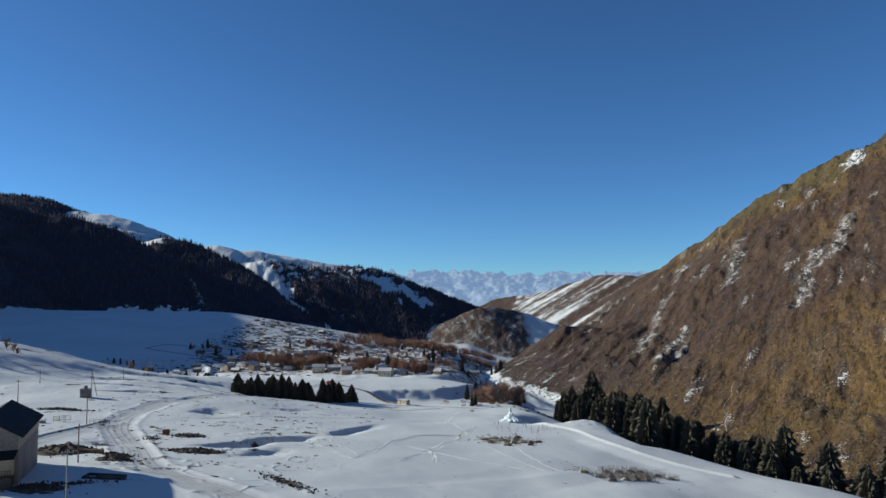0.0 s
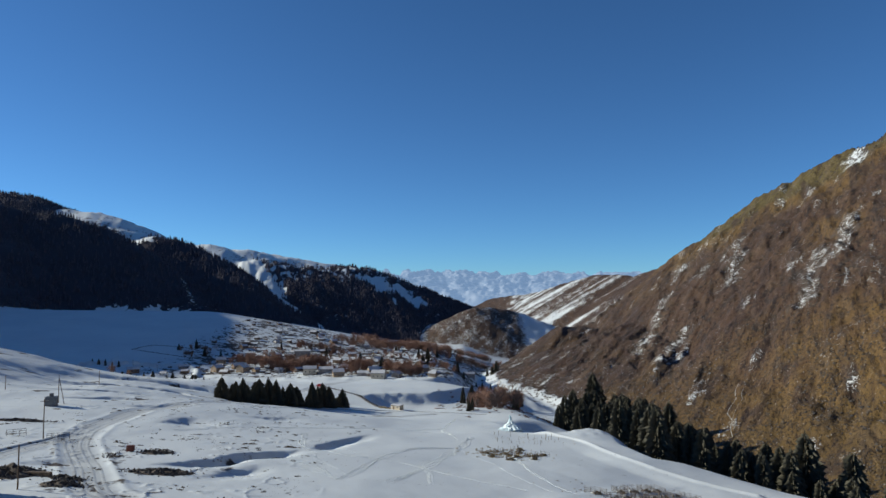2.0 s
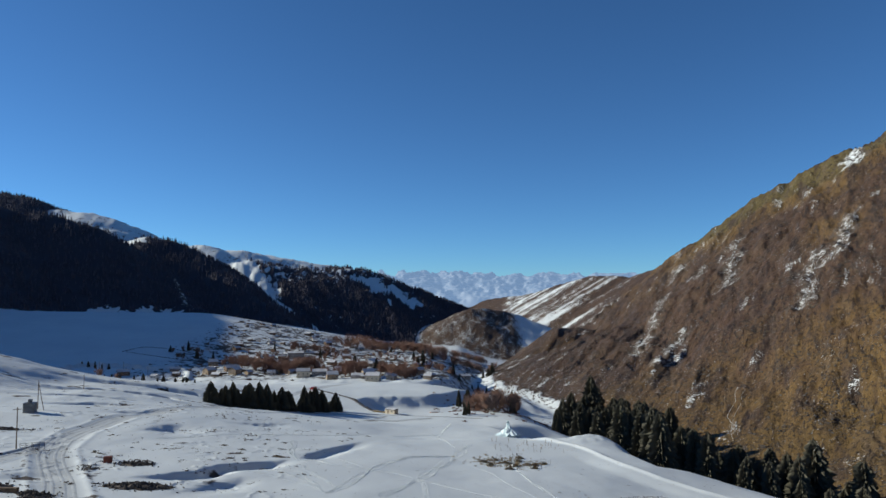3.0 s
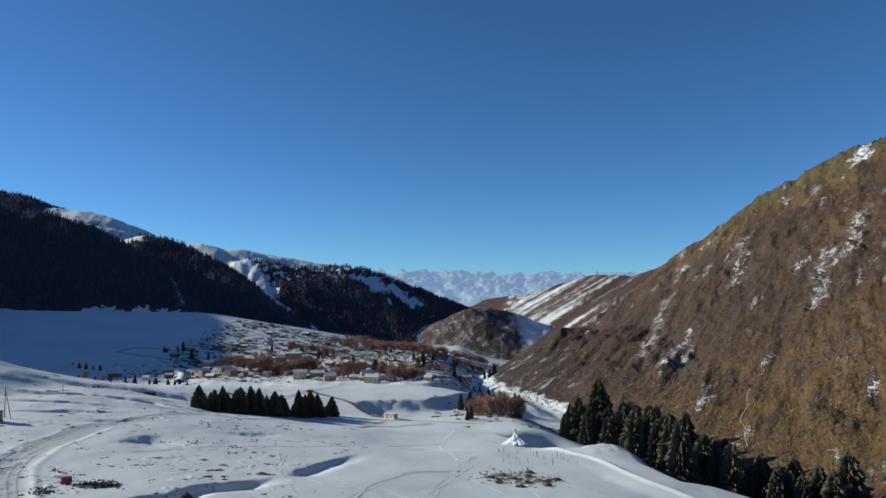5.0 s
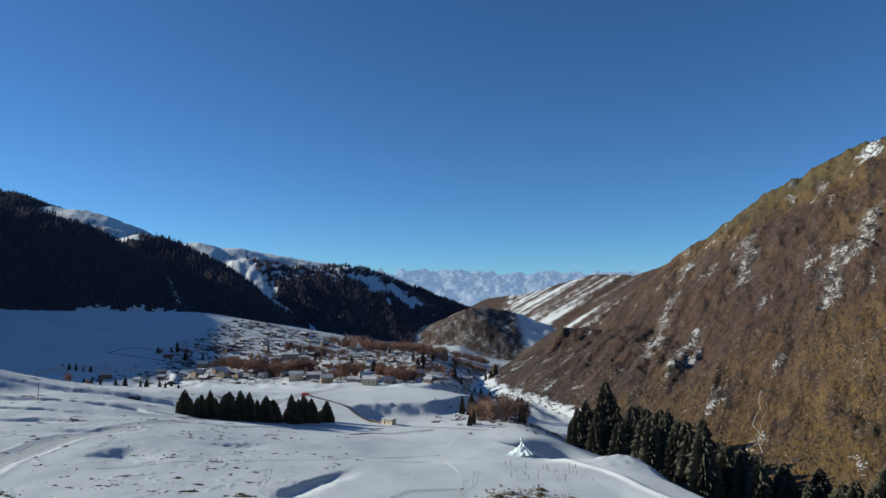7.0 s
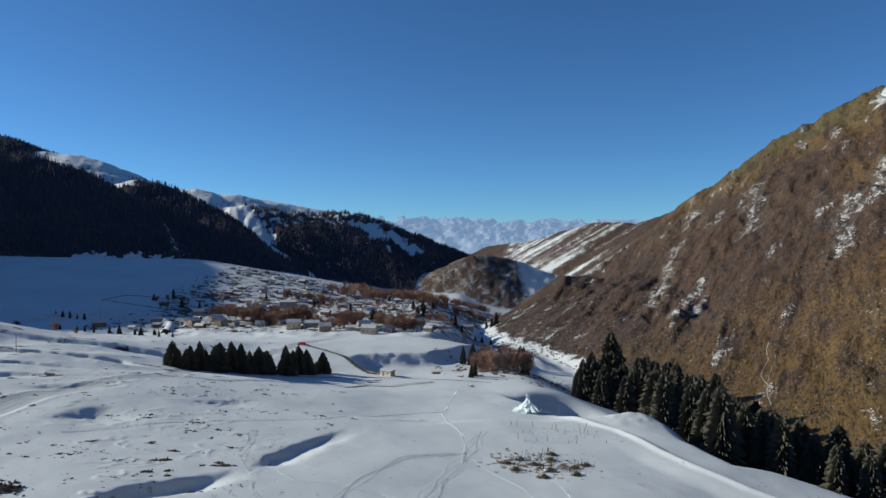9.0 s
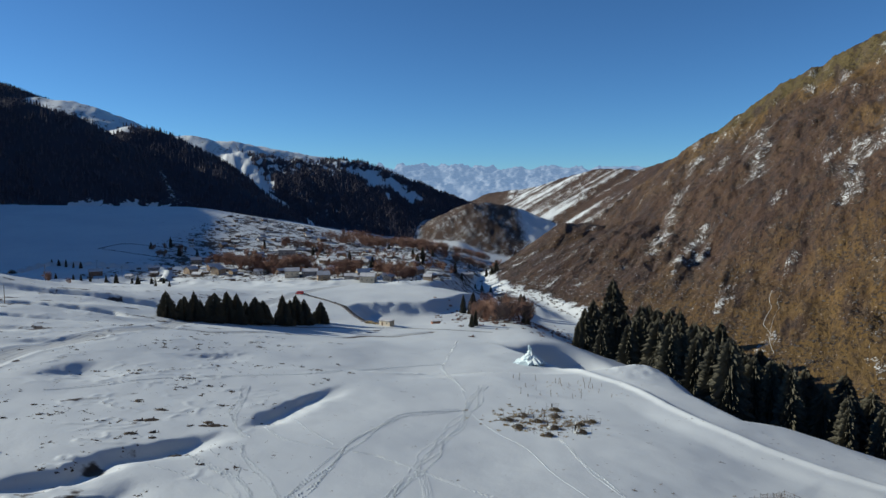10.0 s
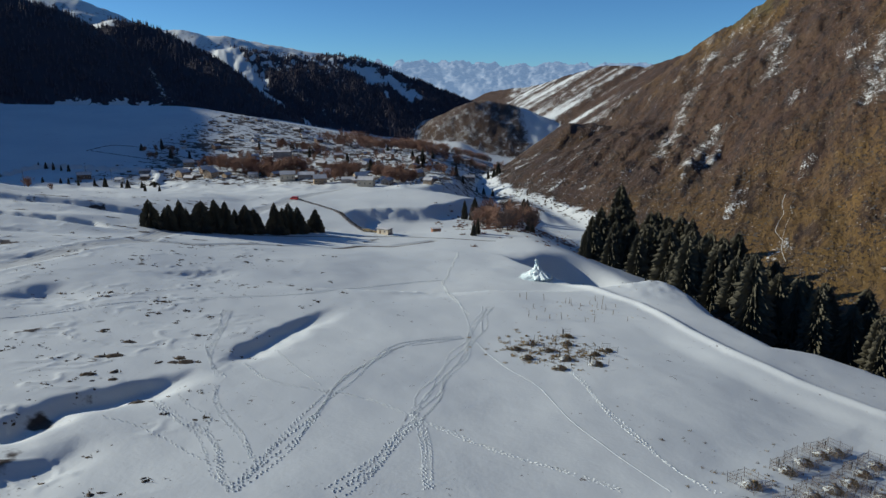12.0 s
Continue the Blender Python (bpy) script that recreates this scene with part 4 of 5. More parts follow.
def house(name, w, d, h, rise, wall, roof, label, snow=True, windows=3, chimney=True):
    """A house at the origin: gabled walls, roof with lying snow, windows, door, chimney."""
    top = thing(name, label, "house", "houses of the village")
    v = [(-w / 2, -d / 2, -1.2), (w / 2, -d / 2, -1.2), (w / 2, d / 2, -1.2), (-w / 2, d / 2, -1.2), (-w / 2, -d / 2, h), (w / 2, -d / 2, h), (w / 2, d / 2, h), (-w / 2, d / 2, h), (-w / 2, 0, h + rise), (w / 2, 0, h + rise)]
    f = [(0, 1, 5, 4), (2, 3, 7, 6), (1, 2, 6, 9, 5), (3, 0, 4, 8, 7), (4, 5, 9, 8), (6, 7, 8, 9), (0, 3, 2, 1)]
    child("wall", raw_mesh("wall", v, f, wall), top)
    r = child("roof", gable("roof", w, d, rise, 0.45, 0.12, roof), top, m=pose(0, 0, h + 0.02))
    if snow:
        child("roof_snow", gable("roof_snow", w - 0.2, d - 0.3, rise * 0.97, 0.35, 0.22, ROOF_SNOW), r, "snow lying on the roof", pose(0, 0, 0.13))
    for i in range(windows):
        x = (i + 0.5) / windows * w - w / 2
        for s in (-1, 1):
            win = child("window", boxed("frame", (-0.55, -0.05, -0.65, 0.55, 0.05, 0.65), WALLS[4]), top, "white-framed window", pose(x, s * (d / 2 + 0.02), h * 0.52))
            child("pane", boxed("pane", (-0.45, -0.07, -0.55, 0.45, 0.07, 0.55), PANE), win)
    win = child("window", boxed("frame", (-0.05, -0.5, -0.6, 0.05, 0.5, 0.6), WALLS[4]), top, "white-framed window", pose(-w / 2 - 0.02, d * 0.2, h * 0.52))
    child("pane", boxed("pane", (-0.07, -0.4, -0.5, 0.07, 0.4, 0.5), PANE), win)
    child("door", boxed("door", (-0.06, -0.5, 0, 0.06, 0.5, 2.05), WOOD), top, "brown wooden door", pose(-w / 2 - 0.02, -d * 0.2, 0.05))
    if chimney:
        child("chimney", boxed("chimney", (-0.3, -0.3, 0, 0.3, 0.3, 1.5), WALLS[5], 0.03), top, "brick chimney", pose(w * 0.2, d * 0.12, h + rise * 0.7))
    return top


MODELS = [house("village_house", 12, 8, 5.2, 2.4, WALLS[0], ROOF, "two-storey cream house with a snowy gable roof"),
          house("village_house", 10, 8, 4.4, 2.6, WALLS[1], ROOF, "ochre plastered house with a snowy gable roof"),
          house("village_house", 11, 7, 3.4, 2.2, WALLS[2], ROOF, "brown boarded house with a snowy gable roof"),
          house("village_house", 13, 7, 3.2, 2.0, WALLS[3], ROOF, "grey plastered house with a snowy gable roof"),
          house("village_house", 8, 6, 2.8, 1.7, WALLS[4], ROOF, "small whitewashed house with a snowy roof", windows=2),
          house("shed", 6, 4, 2.3, 0.9, WALLS[2], ROOF, "low brown boarded shed with snow on its roof", windows=1, chimney=False),
          house("shed", 7, 4.5, 2.2, 0.7, WOOD, ROOF, "low weathered wooden barn with a bare grey roof", False, 1, False),
          house("village_house", 18, 9, 7.5, 1.2, WALLS[3], ROOF, "long grey three-storey block with a flat snowy roof", windows=6)]


def put_houses(places):
    """Places: x, y, model, turn and size."""
    used = set()
    for (x, y, k, turn, size), z in zip(places, drop([p[:2] for p in places])):
        m = pose(x, y, z + 0.1, 0, 0, turn) @ Matrix.Diagonal((size, size, size, 1))
        if k in used:
            copy_thing(MODELS[k], m)
        else:
            MODELS[k].matrix_basis = m
            used.add(k)


rnd = random.Random(5)
places = [(-236, 757, 1, 20), (-221, 700, 1, 60), (-190, 680, 1, 70), (-123, 666, 0, 12), (-93, 645, 1, 15), (-108, 668, 3, 5), (-95, 711, 2, 20), (-55, 631, 0, -8), (-40, 650, 3, 80), (-162, 706, 4, 10),
          (-69, 791, 1, 30), (-23, 796, 2, 60), (-135, 764, 1, 0), (-165, 840, 7, 5), (35, 859, 3, 10), (-190, 700, 5, 15), (-205, 715, 2, 40), (-62, 655, 1, 25)]
places = [(*p, 1.0) for p in places]
while len(places) < 165:
    x, y = rnd.uniform(-290, 62), rnd.uniform(640, 1090)
    if x > 70 - 0.25 * (y - 620) * (y < 760) or x > 5 + 0.04 * (y - 650) or (y > 950 and x > -60):
        continue
    if all((x - q[0]) ** 2 + (y - q[1]) ** 2 > 12 ** 2 for q in places):
        places.append((x, y, rnd.choice((2, 3, 2, 4, 5, 6, 6, 6, 1) if y < 850 else (4, 5, 6, 2)), rnd.uniform(-25, 60), rnd.uniform(0.6, 0.95)))
put_houses(places)


def fence_line(pts, label):
    """A yard fence: posts and two rails as parts."""
    p = along(pts, 2.6)
    z = drop(p[:, :2])
    top = thing("yard_fence", label, "fence", "yard fences", pose(p[0, 0], p[0, 1], z[0]))
    post = rodded("post", (0, 0, -0.3), (0, 0, 1.25), 0.07, WOOD, sides=5)
    for i in range(len(p)):
        child("post", post, top, m=pose(p[i, 0] - p[0, 0], p[i, 1] - p[0, 1], z[i] - z[0]))
    for h in (0.5, 1.05):
        v = [(p[i, 0] - p[0, 0] + o * p[i, 3], p[i, 1] - p[0, 1] - o * p[i, 2], z[i] - z[0] + h + s) for i in range(len(p)) for o, s in ((-0.05, -0.05), (0.05, -0.05), (0.05, 0.05), (-0.05, 0.05))]
        n = len(p) - 1
        f = [(4 * i + k, 4 * i + (k + 1) % 4, 4 * i + 4 + (k + 1) % 4, 4 * i + 4 + k) for i in range(n) for k in range(4)] + [(3, 2, 1, 0), (4 * n, 4 * n + 1, 4 * n + 2, 4 * n + 3)]
        child("rail", raw_mesh("rail", v, f, WOOD), top)


for k in range(46):
    x, y, a, l = rnd.uniform(-250, 30), rnd.uniform(640, 900), rnd.uniform(-0.5, 0.7), rnd.uniform(14, 34)
    fence_line(((x, y), (x + l * math.cos(a), y + l * math.sin(a))), "weathered wooden yard fence standing in snow")


def stone_wall(pts, seed, mat=None, big=1.0):
    """A low tumbled field wall of loose stones."""
    r = random.Random(seed)
    p = along(pts, 0.9)
    z = drop(p[:, :2])
    bm = bmesh.new()
    for i in range(len(p)):
        s = big * r.uniform(0.45, 0.9)
        m = Matrix.Translation((p[i, 0] + r.uniform(-0.4, 0.4), p[i, 1] + r.uniform(-0.4, 0.4), z[i] + s * 0.3)) @ Euler((r.random() * 6, r.random() * 6, r.random() * 6)).to_matrix().to_4x4() @ Matrix.Diagonal((s, s * 0.8, s * 0.7, 1))
        bmesh.ops.create_icosphere(bm, subdivisions=1, radius=0.75, matrix=m)
    tagged(new("stone_wall", bm_mesh("stone_wall", bm, mat or ROCK)), "low dark wall of loose stones across a snow slope", "wall", "field walls", "stuff")


stone_wall(((-356, 660), (-352, 692), (-318, 712), (-262, 716), (-238, 690)), 8)
for k, o in enumerate((0.0, 1.0, 2.0)):
    stone_wall(((-84 - o, 516), (-70 - o, 498), (-55 - o, 478), (-44 - o, 446), (-33 - o, 418)), 9 + k, WALLS[3] if k == 2 else ROCK, 0.85)
stone_wall(((-342, 778), (-331, 812), (-300, 818), (-262, 800)), 1)
stone_wall(((-338, 780), (-300, 776), (-268, 770)), 2)
stone_wall(((-300, 850), (-260, 860), (-225, 900)), 3)
stone_wall(((-255, 850), (-215, 845), (-190, 870), (-150, 900)), 4)
stone_wall(((-240, 905), (-190, 930), (-120, 950)), 5)
stone_wall(((-290, 890), (-262, 885), (-235, 925)), 6)
stone_wall(((-215, 960), (-150, 985), (-100, 1010)), 7)


def bank(name, pts, half, rise, mat, label, category):
    """A raised bank of snow or earth along a line, draped on the land."""
    p = along(pts, 1.5)
    prof = ((-1.6, -0.35), (-0.55, 0.9), (0, 1.0), (0.55, 0.9), (1.6, -0.35))
    v, f = [], []
    q = np.concatenate([p[:, :2] + np.stack([p[:, 3], -p[:, 2]], -1) * o * half for o, _ in prof])
    z = drop(q).reshape(len(prof), -1)
    for i in range(len(p)):
        for k, (o, hh) in enumerate(prof):
            v.append((p[i, 0] + p[i, 3] * o * half, p[i, 1] - p[i, 2] * o * half, z[k, i] + rise * hh * (0.85 + 0.3 * math.sin(i * 0.9 + k))))
    n = len(prof)
    for i in range(len(p) - 1):
        f += [(i * n + k, i * n + k + 1, i * n + n + k + 1, i * n + n + k) for k in range(n - 1)]
    return tagged(new(name, raw_mesh(name, v, f, mat, True)), label, category, kind="structure")


bank("embankment", ((-356, 660), (-352, 692), (-318, 712), (-262, 716), (-238, 690), (-222, 640)), 3.6, 3.4, SNOW, "snow-covered bank round a level rink", "embankment")


# ---- by the lane: shed, hut, timber, van ----
def small_building(x, y, w, d, h, wall, label, turn, roof=ROOF, name="shed"):
    z = on_ground(x, y)
    top = thing(name, label, "shed", "", pose(x, y, z, 0, 0, turn))
    child("wall", boxed("wall", (-w / 2, -d / 2, -0.6, w / 2, d / 2, h), wall, 0.04), top)
    r = child("roof", boxed("roof", (-w / 2 - 0.3, -d / 2 - 0.3, h, w / 2 + 0.3, d / 2 + 0.3, h + 0.15), roof, 0.03), top, m=pose(0, 0, 0.06, 3, 0, 0))
    child("roof_snow", boxed("roof_snow", (-w / 2 - 0.2, -d / 2 - 0.2, h + 0.15, w / 2 + 0.2, d / 2 + 0.2, h + 0.33), ROOF_SNOW, 0.08), r, "snow lying on the roof")
    child("door", boxed("door", (-0.45, -0.05, 0, 0.45, 0.05, 1.95), WOOD), top, m=pose(-w * 0.2, -d / 2 - 0.03, 0))
    win = child("window", boxed("frame", (-0.45, -0.05, -0.4, 0.45, 0.05, 0.4), WALLS[4]), top, m=pose(w * 0.22, -d / 2 - 0.03, h * 0.6))
    child("pane", boxed("pane", (-0.37, -0.07, -0.32, 0.37, 0.07, 0.32), PANE), win)
    return top


small_building(-24.5, 413, 6.5, 3.4, 2.5, WALLS[0], "small cream hut with a flat snowy roof beside stacked timber", -35)
small_building(-1, 455, 4.5, 3.4, 2.6, WALLS[5], "small rust-brown hut on the snow", 15)
small_building(-63, 640, 8, 4, 2.6, WALLS[3], "low grey shed at the village edge", 5)
rnd = random.Random(9)
for k in range(13):
    x, y = -28 + rnd.uniform(-8, 8), 423 + rnd.uniform(-5, 7)
    pile = thing("timber_pile", "heap of pale yellow planks lying on snow", "timber", "timber heaps", pose(x, y, on_ground(x, y) + 0.1, 0, 0, rnd.uniform(0, 180)))
    for i in range(9):
        child("plank", boxed("plank", (-1.9, -0.12, -0.03, 1.9, 0.12, 0.03), PLANK), pile, m=pose(rnd.uniform(-0.4, 0.4), rnd.uniform(-0.7, 0.7), 0.05 + 0.1 * (i // 2), rnd.uniform(-3, 3), rnd.uniform(-4, 4), rnd.uniform(-14, 14)))


def van(x, y, turn):
    """A red van: lofted body, dark windows, wheels."""
    z = on_ground(x, y)
    top = thing("van", "red van parked on the snowy road", "van", "", pose(x, y, z + 0.02, 0, 0, turn))
    side = [(-2.4, 0.4), (2.35, 0.4), (2.45, 0.95), (1.75, 1.2), (1.15, 2.0), (-2.3, 2.05), (-2.45, 1.2)]
    v = [(a, s, b) for s in (-0.95, 0.95) for a, b in side]
    v = [(a, s * (0.86 if b > 1.5 else 1), b) for a, s, b in v]
    n = len(side)
    f = [tuple(range(n)), tuple(range(2 * n - 1, n - 1, -1))] + [(i, n + i, n + (i + 1) % n, (i + 1) % n) for i in range(n)]
    body = child("body", raw_mesh("body", v, f, RED), top)
    for s in (-1, 1):
        for a, b in ((-2.1, -0.9), (-0.75, 0.3), (0.42, 1.0)):
            child("window", boxed("window", (a, s * 0.9 - 0.03, 1.3, b, s * 0.9 + 0.03, 1.8), PANE), body)
        for a in (-1.5, 1.5):
            w = child("wheel", rodded("tyre", (0, -0.13, 0), (0, 0.13, 0), 0.36, RUBBER, sides=14), top, m=pose(a, s * 0.85, 0.36))
            child("rim", rodded("rim", (0, -0.14, 0), (0, 0.14, 0), 0.2, METAL, sides=10), w)
    child("windscreen", boxed("windscreen", (-0.03, -0.72, -0.36, 0.03, 0.72, 0.36), PANE), body, m=pose(1.49, 0, 1.62, 0, -37, 0))
    child("headlight", boxed("headlight", (2.38, 0.5, 0.75, 2.46, 0.85, 0.95), WALLS[4]), body)
    child("headlight", boxed("headlight", (2.38, -0.85, 0.75, 2.46, -0.5, 0.95), WALLS[4]), body)
    child("bumper", boxed("bumper", (2.3, -0.95, 0.35, 2.55, 0.95, 0.6), METAL, 0.04), body)


van(-86, 512, 160)


# ---- the foreground at the settlement's edge ----
def pole(x, y, h, label, arm=True, strut=False, mat=WOOD, name="utility_pole"):
    z = on_ground(x, y)
    top = thing(name, label, "utility pole", "poles of the power line", pose(x, y, z))
    child("shaft", rodded("shaft", (0, 0, -0.5), (0, 0, h), 0.15, mat, 0.10, 8), top)
    if arm:
        a = child("crossarm", boxed("crossarm", (-0.9, -0.06, -0.06, 0.9, 0.06, 0.06), mat, 0.01), top, m=pose(0, 0, h - 0.5, 0, 0, 25))
        for o in (-0.75, -0.3, 0.3, 0.75):
            child("insulator", rodded("insulator", (o, 0, 0.05), (o, 0, 0.28), 0.06, WALLS[4], 0.04), a)
    if strut:
        child("strut", rodded("strut", (2.6, -1.0, -0.4), (0.1, 0, h * 0.9), 0.12, mat, 0.10, 8), top)
    return top




pole(-58.2, 110, 8.5, "grey concrete power pole with a crossarm near the house", True, False, CONCRETE)
pole(-72.4, 139.7, 7.6, "bare dark pole standing in the snow", False)
pole(-97.7, 190.8, 9.6, "wooden power pole with a crossarm beside the road", True)
pole(-129.4, 254, 9.2, "wooden pole with a leaning strut behind the transformer kiosk", False, True)
pole(-136.8, 222.6, 7.6, "thin pole with a small crossarm on the snowfield", True)
pole(-164, 280, 5.4, "short pole on the snowfield", False)
pole(-155, 333, 7.5, "thin wooden pole at the plateau's edge", False)
pole(-196, 430, 8, "thin wooden pole at the plateau's rim", False)
for x, y in ((-300, 690), (-262, 655), (-225, 690), (-180, 660), (-140, 640), (-30, 615), (5, 640)):
    pole(x, y, 9, "wooden power pole by the village", True)


def kiosk(x, y):
    """A metal transformer kiosk with a small turret."""
    z = on_ground(x, y)
    top = thing("transformer_kiosk", "grey metal transformer kiosk standing on the snow", "kiosk", "", pose(x, y, z, 0, 0, 12))
    child("base", boxed("base", (-1.7, -1.5, -0.4, 1.7, 1.5, 0.25), CONCRETE, 0.03), top)
    body = child("body", boxed("body", (-1.6, -1.4, 0.25, 1.6, 1.4, 2.9), METAL, 0.05), top)
    child("roof", boxed("roof", (-1.75, -1.55, 2.9, 1.75, 1.55, 3.05), METAL, 0.04), top)
    child("turret", boxed("turret", (-0.5, -0.5, 3.05, 0.5, 0.5, 4.1), METAL, 0.05), top)
    for s in (-0.75, 0.75):
        d = child("door", boxed("door", (s - 0.7, -1.44, 0.4, s + 0.7, -1.40, 2.6), METAL, 0.01), body)
        child("handle", boxed("handle", (s - 0.05, -1.5, 1.4, s + 0.05, -1.44, 1.6), FENCE_METAL), d)


kiosk(-127.5, 246.5)


def railing(x, y, length, h, turn, label):
    z = on_ground(x, y)
    top = thing("railing", label, "railing", "railings by the road", pose(x, y, z, 0, 0, turn))
    n = int(length / 1.2) + 1
    for i in range(n):
        child("post", rodded("post", (0, 0, -0.4), (0, 0, h), 0.05, FENCE_METAL, sides=5), top, m=pose(-length / 2 + length * i / (n - 1), 0, 0))
    for k in (0.35, 0.68, 1.0):
        child("rail", rodded("rail", (-length / 2, 0, h * k), (length / 2, 0, h * k), 0.045, FENCE_METAL, sides=5), top)


railing(-105.4, 192.5, 4.2, 1.6, 35, "thin metal frame railing in the snow")
railing(-95.6, 192.6, 4.0, 1.4, 20, "dark wooden barrier beside the road")
railing(-95.2, 194.0, 4.0, 1.4, 20, "dark wooden barrier beside the road")
railing(-93, 190.4, 2.6, 1.1, -60, "dark wooden barrier beside the road")


def rubble(x, y, rx, ry, n, seed, lift, label, mat=ROCK, turn=0.0):
    """A heap of dug soil: a ragged low mound with clods and stones strewn on it."""
    r = random.Random(seed)
    ry, lift = ry * 1.35, lift * 1.6
    ca, sa = math.cos(turn), math.sin(turn)
    place = lambda a, b: (x + a * rx * ca - b * ry * sa, y + a * rx * sa + b * ry * ca)
    z0 = on_ground(x, y)
    top = thing("rubble_heap", label, "rubble", "rubble heaps", pose(x, y, z0))
    rings, seg = 7, 26
    v, f, pts = [], [], []
    for j in range(rings):
        for i in range(seg):
            a, q = 6.283 * i / seg, (j / (rings - 1)) * (1 + 0.35 * noise.noise((i * 0.9, seed * 3.1, j * 0.4)))
            pts.append((q * math.cos(a), q * math.sin(a)))
    ground_z = drop([place(*p) for p in pts])
    for (a, b), g in zip(pts, ground_z):
        px, py = place(a, b)
        q = math.hypot(a, b)
        v.append((px - x, py - y, g - z0 - 0.10 + max(0, 1 - q) ** 0.7 * lift * (0.55 + 0.7 * noise.noise((a * 4 + seed, b * 4, 0))) + 0.14 * (1 - q) * r.uniform(-1, 1)))
    for j in range(rings - 1):
        f += [(j * seg + i, (j + 1) * seg + i, (j + 1) * seg + (i + 1) % seg, j * seg + (i + 1) % seg) for i in range(seg)]
    child("soil", raw_mesh("soil", v, f, SOIL), top)
    bm = bmesh.new()
    spots = [(r.gauss(0, 0.5), r.gauss(0, 0.5)) for _ in range(n * 2)]
    for (a, b), g in zip(spots, drop([place(*p) for p in spots])):
        px, py = place(a, b)
        s = r.uniform(0.08, 0.34)
        m = Matrix.Translation((px - x, py - y, g - z0 + max(0, 1 - math.hypot(a, b)) ** 0.7 * lift * 0.5 + s * 0.1)) @ Euler((r.random() * 6, r.random() * 6, r.random() * 6)).to_matrix().to_4x4() @ Matrix.Diagonal((s * 1.6, s, s * 0.6, 1))
        bmesh.ops.create_icosphere(bm, subdivisions=1, radius=0.8, matrix=m)
    tagged(child("gravel", bm_mesh("gravel", bm, mat), top), kind="stuff")


for i, (x, y, rx, ry, n, lift, turn) in enumerate(((-82, 152, 6.5, 4.5, 120, 1.6, 0.4), (-68, 145.5, 4.2, 2.6, 60, 0.7, 0.1), (-66.5, 183, 4.5, 2.4, 60, 0.5, 0.2), (-57, 163, 6.8, 2.6, 100, 0.8, 0.25), (-120, 217.5, 7.5, 1.6, 70, 0.7, 0.25),
                                               (-67, 117, 5, 3, 60, 0.5, 0), (-70, 151, 4, 2.0, 40, 0.4, 0), (-73, 176, 2.0, 3.0, 26, 0.2, 0.6), (-30, 137, 11, 1.5, 80, 0.2, -0.75), (-63, 122, 5, 1.2, 30, 0.2, 0.6))):
    rubble(x, y, rx, ry, n, i, lift, "heap of dark soil and stones with snow around it", turn=turn)


def old_footing(x, y):
    """A low rectangular footing of stones sticking out of the snow."""
    z = on_ground(x, y)
    top = thing("stone_footing", "low rectangular stone footing half buried in snow", "footing", "", pose(x, y, z - 0.12, -3, 5, 6))
    for a, b, c, d in ((-3.4, -1.7, 3.4, -1.3), (-3.4, 1.3, 3.4, 1.7), (-3.4, -1.3, -3.0, 1.3), (3.0, -1.3, 3.4, 1.3)):
        child("course", boxed("course", (a, b, -0.3, c, d, 0.6), ROCK, 0.08), top)
    child("soil", boxed("soil", (-1.6, -1.2, -0.3, 2.7, 1.2, 0.4), SOIL, 0.15), top)


old_footing(-61.1, 127.7)
beam = tagged(new("timber_beam", boxed("timber_beam", (-3.3, -0.35, -0.2, 3.3, 0.35, 0.75), WOOD, 0.06)), "dark stacked timber beam lying on the snow", "timber")
beam.matrix_basis = pose(-76.2, 151, on_ground(-76.2, 151), 0, 0, -3)
crate = tagged(new("crate", boxed("crate", (-0.85, -0.6, -0.1, 0.85, 0.6, 1.25), two_scale("rust_red", (0.10, 0.035, 0.03), (0.20, 0.07, 0.05), 0.3), 0.05)), "rust-red metal crate standing in the snow", "crate")
crate.matrix_basis = pose(-72.4, 182.6, on_ground(-72.4, 182.6), 0, 0, 15)
bench = tagged(new("concrete_block", boxed("concrete_block", (-1.2, -0.4, -0.1, 1.2, 0.4, 0.6), CONCRETE, 0.04)), "grey concrete block on the snow", "block")
bench.matrix_basis = pose(-108.8, 188, on_ground(-108.8, 188), 0, 0, 10)


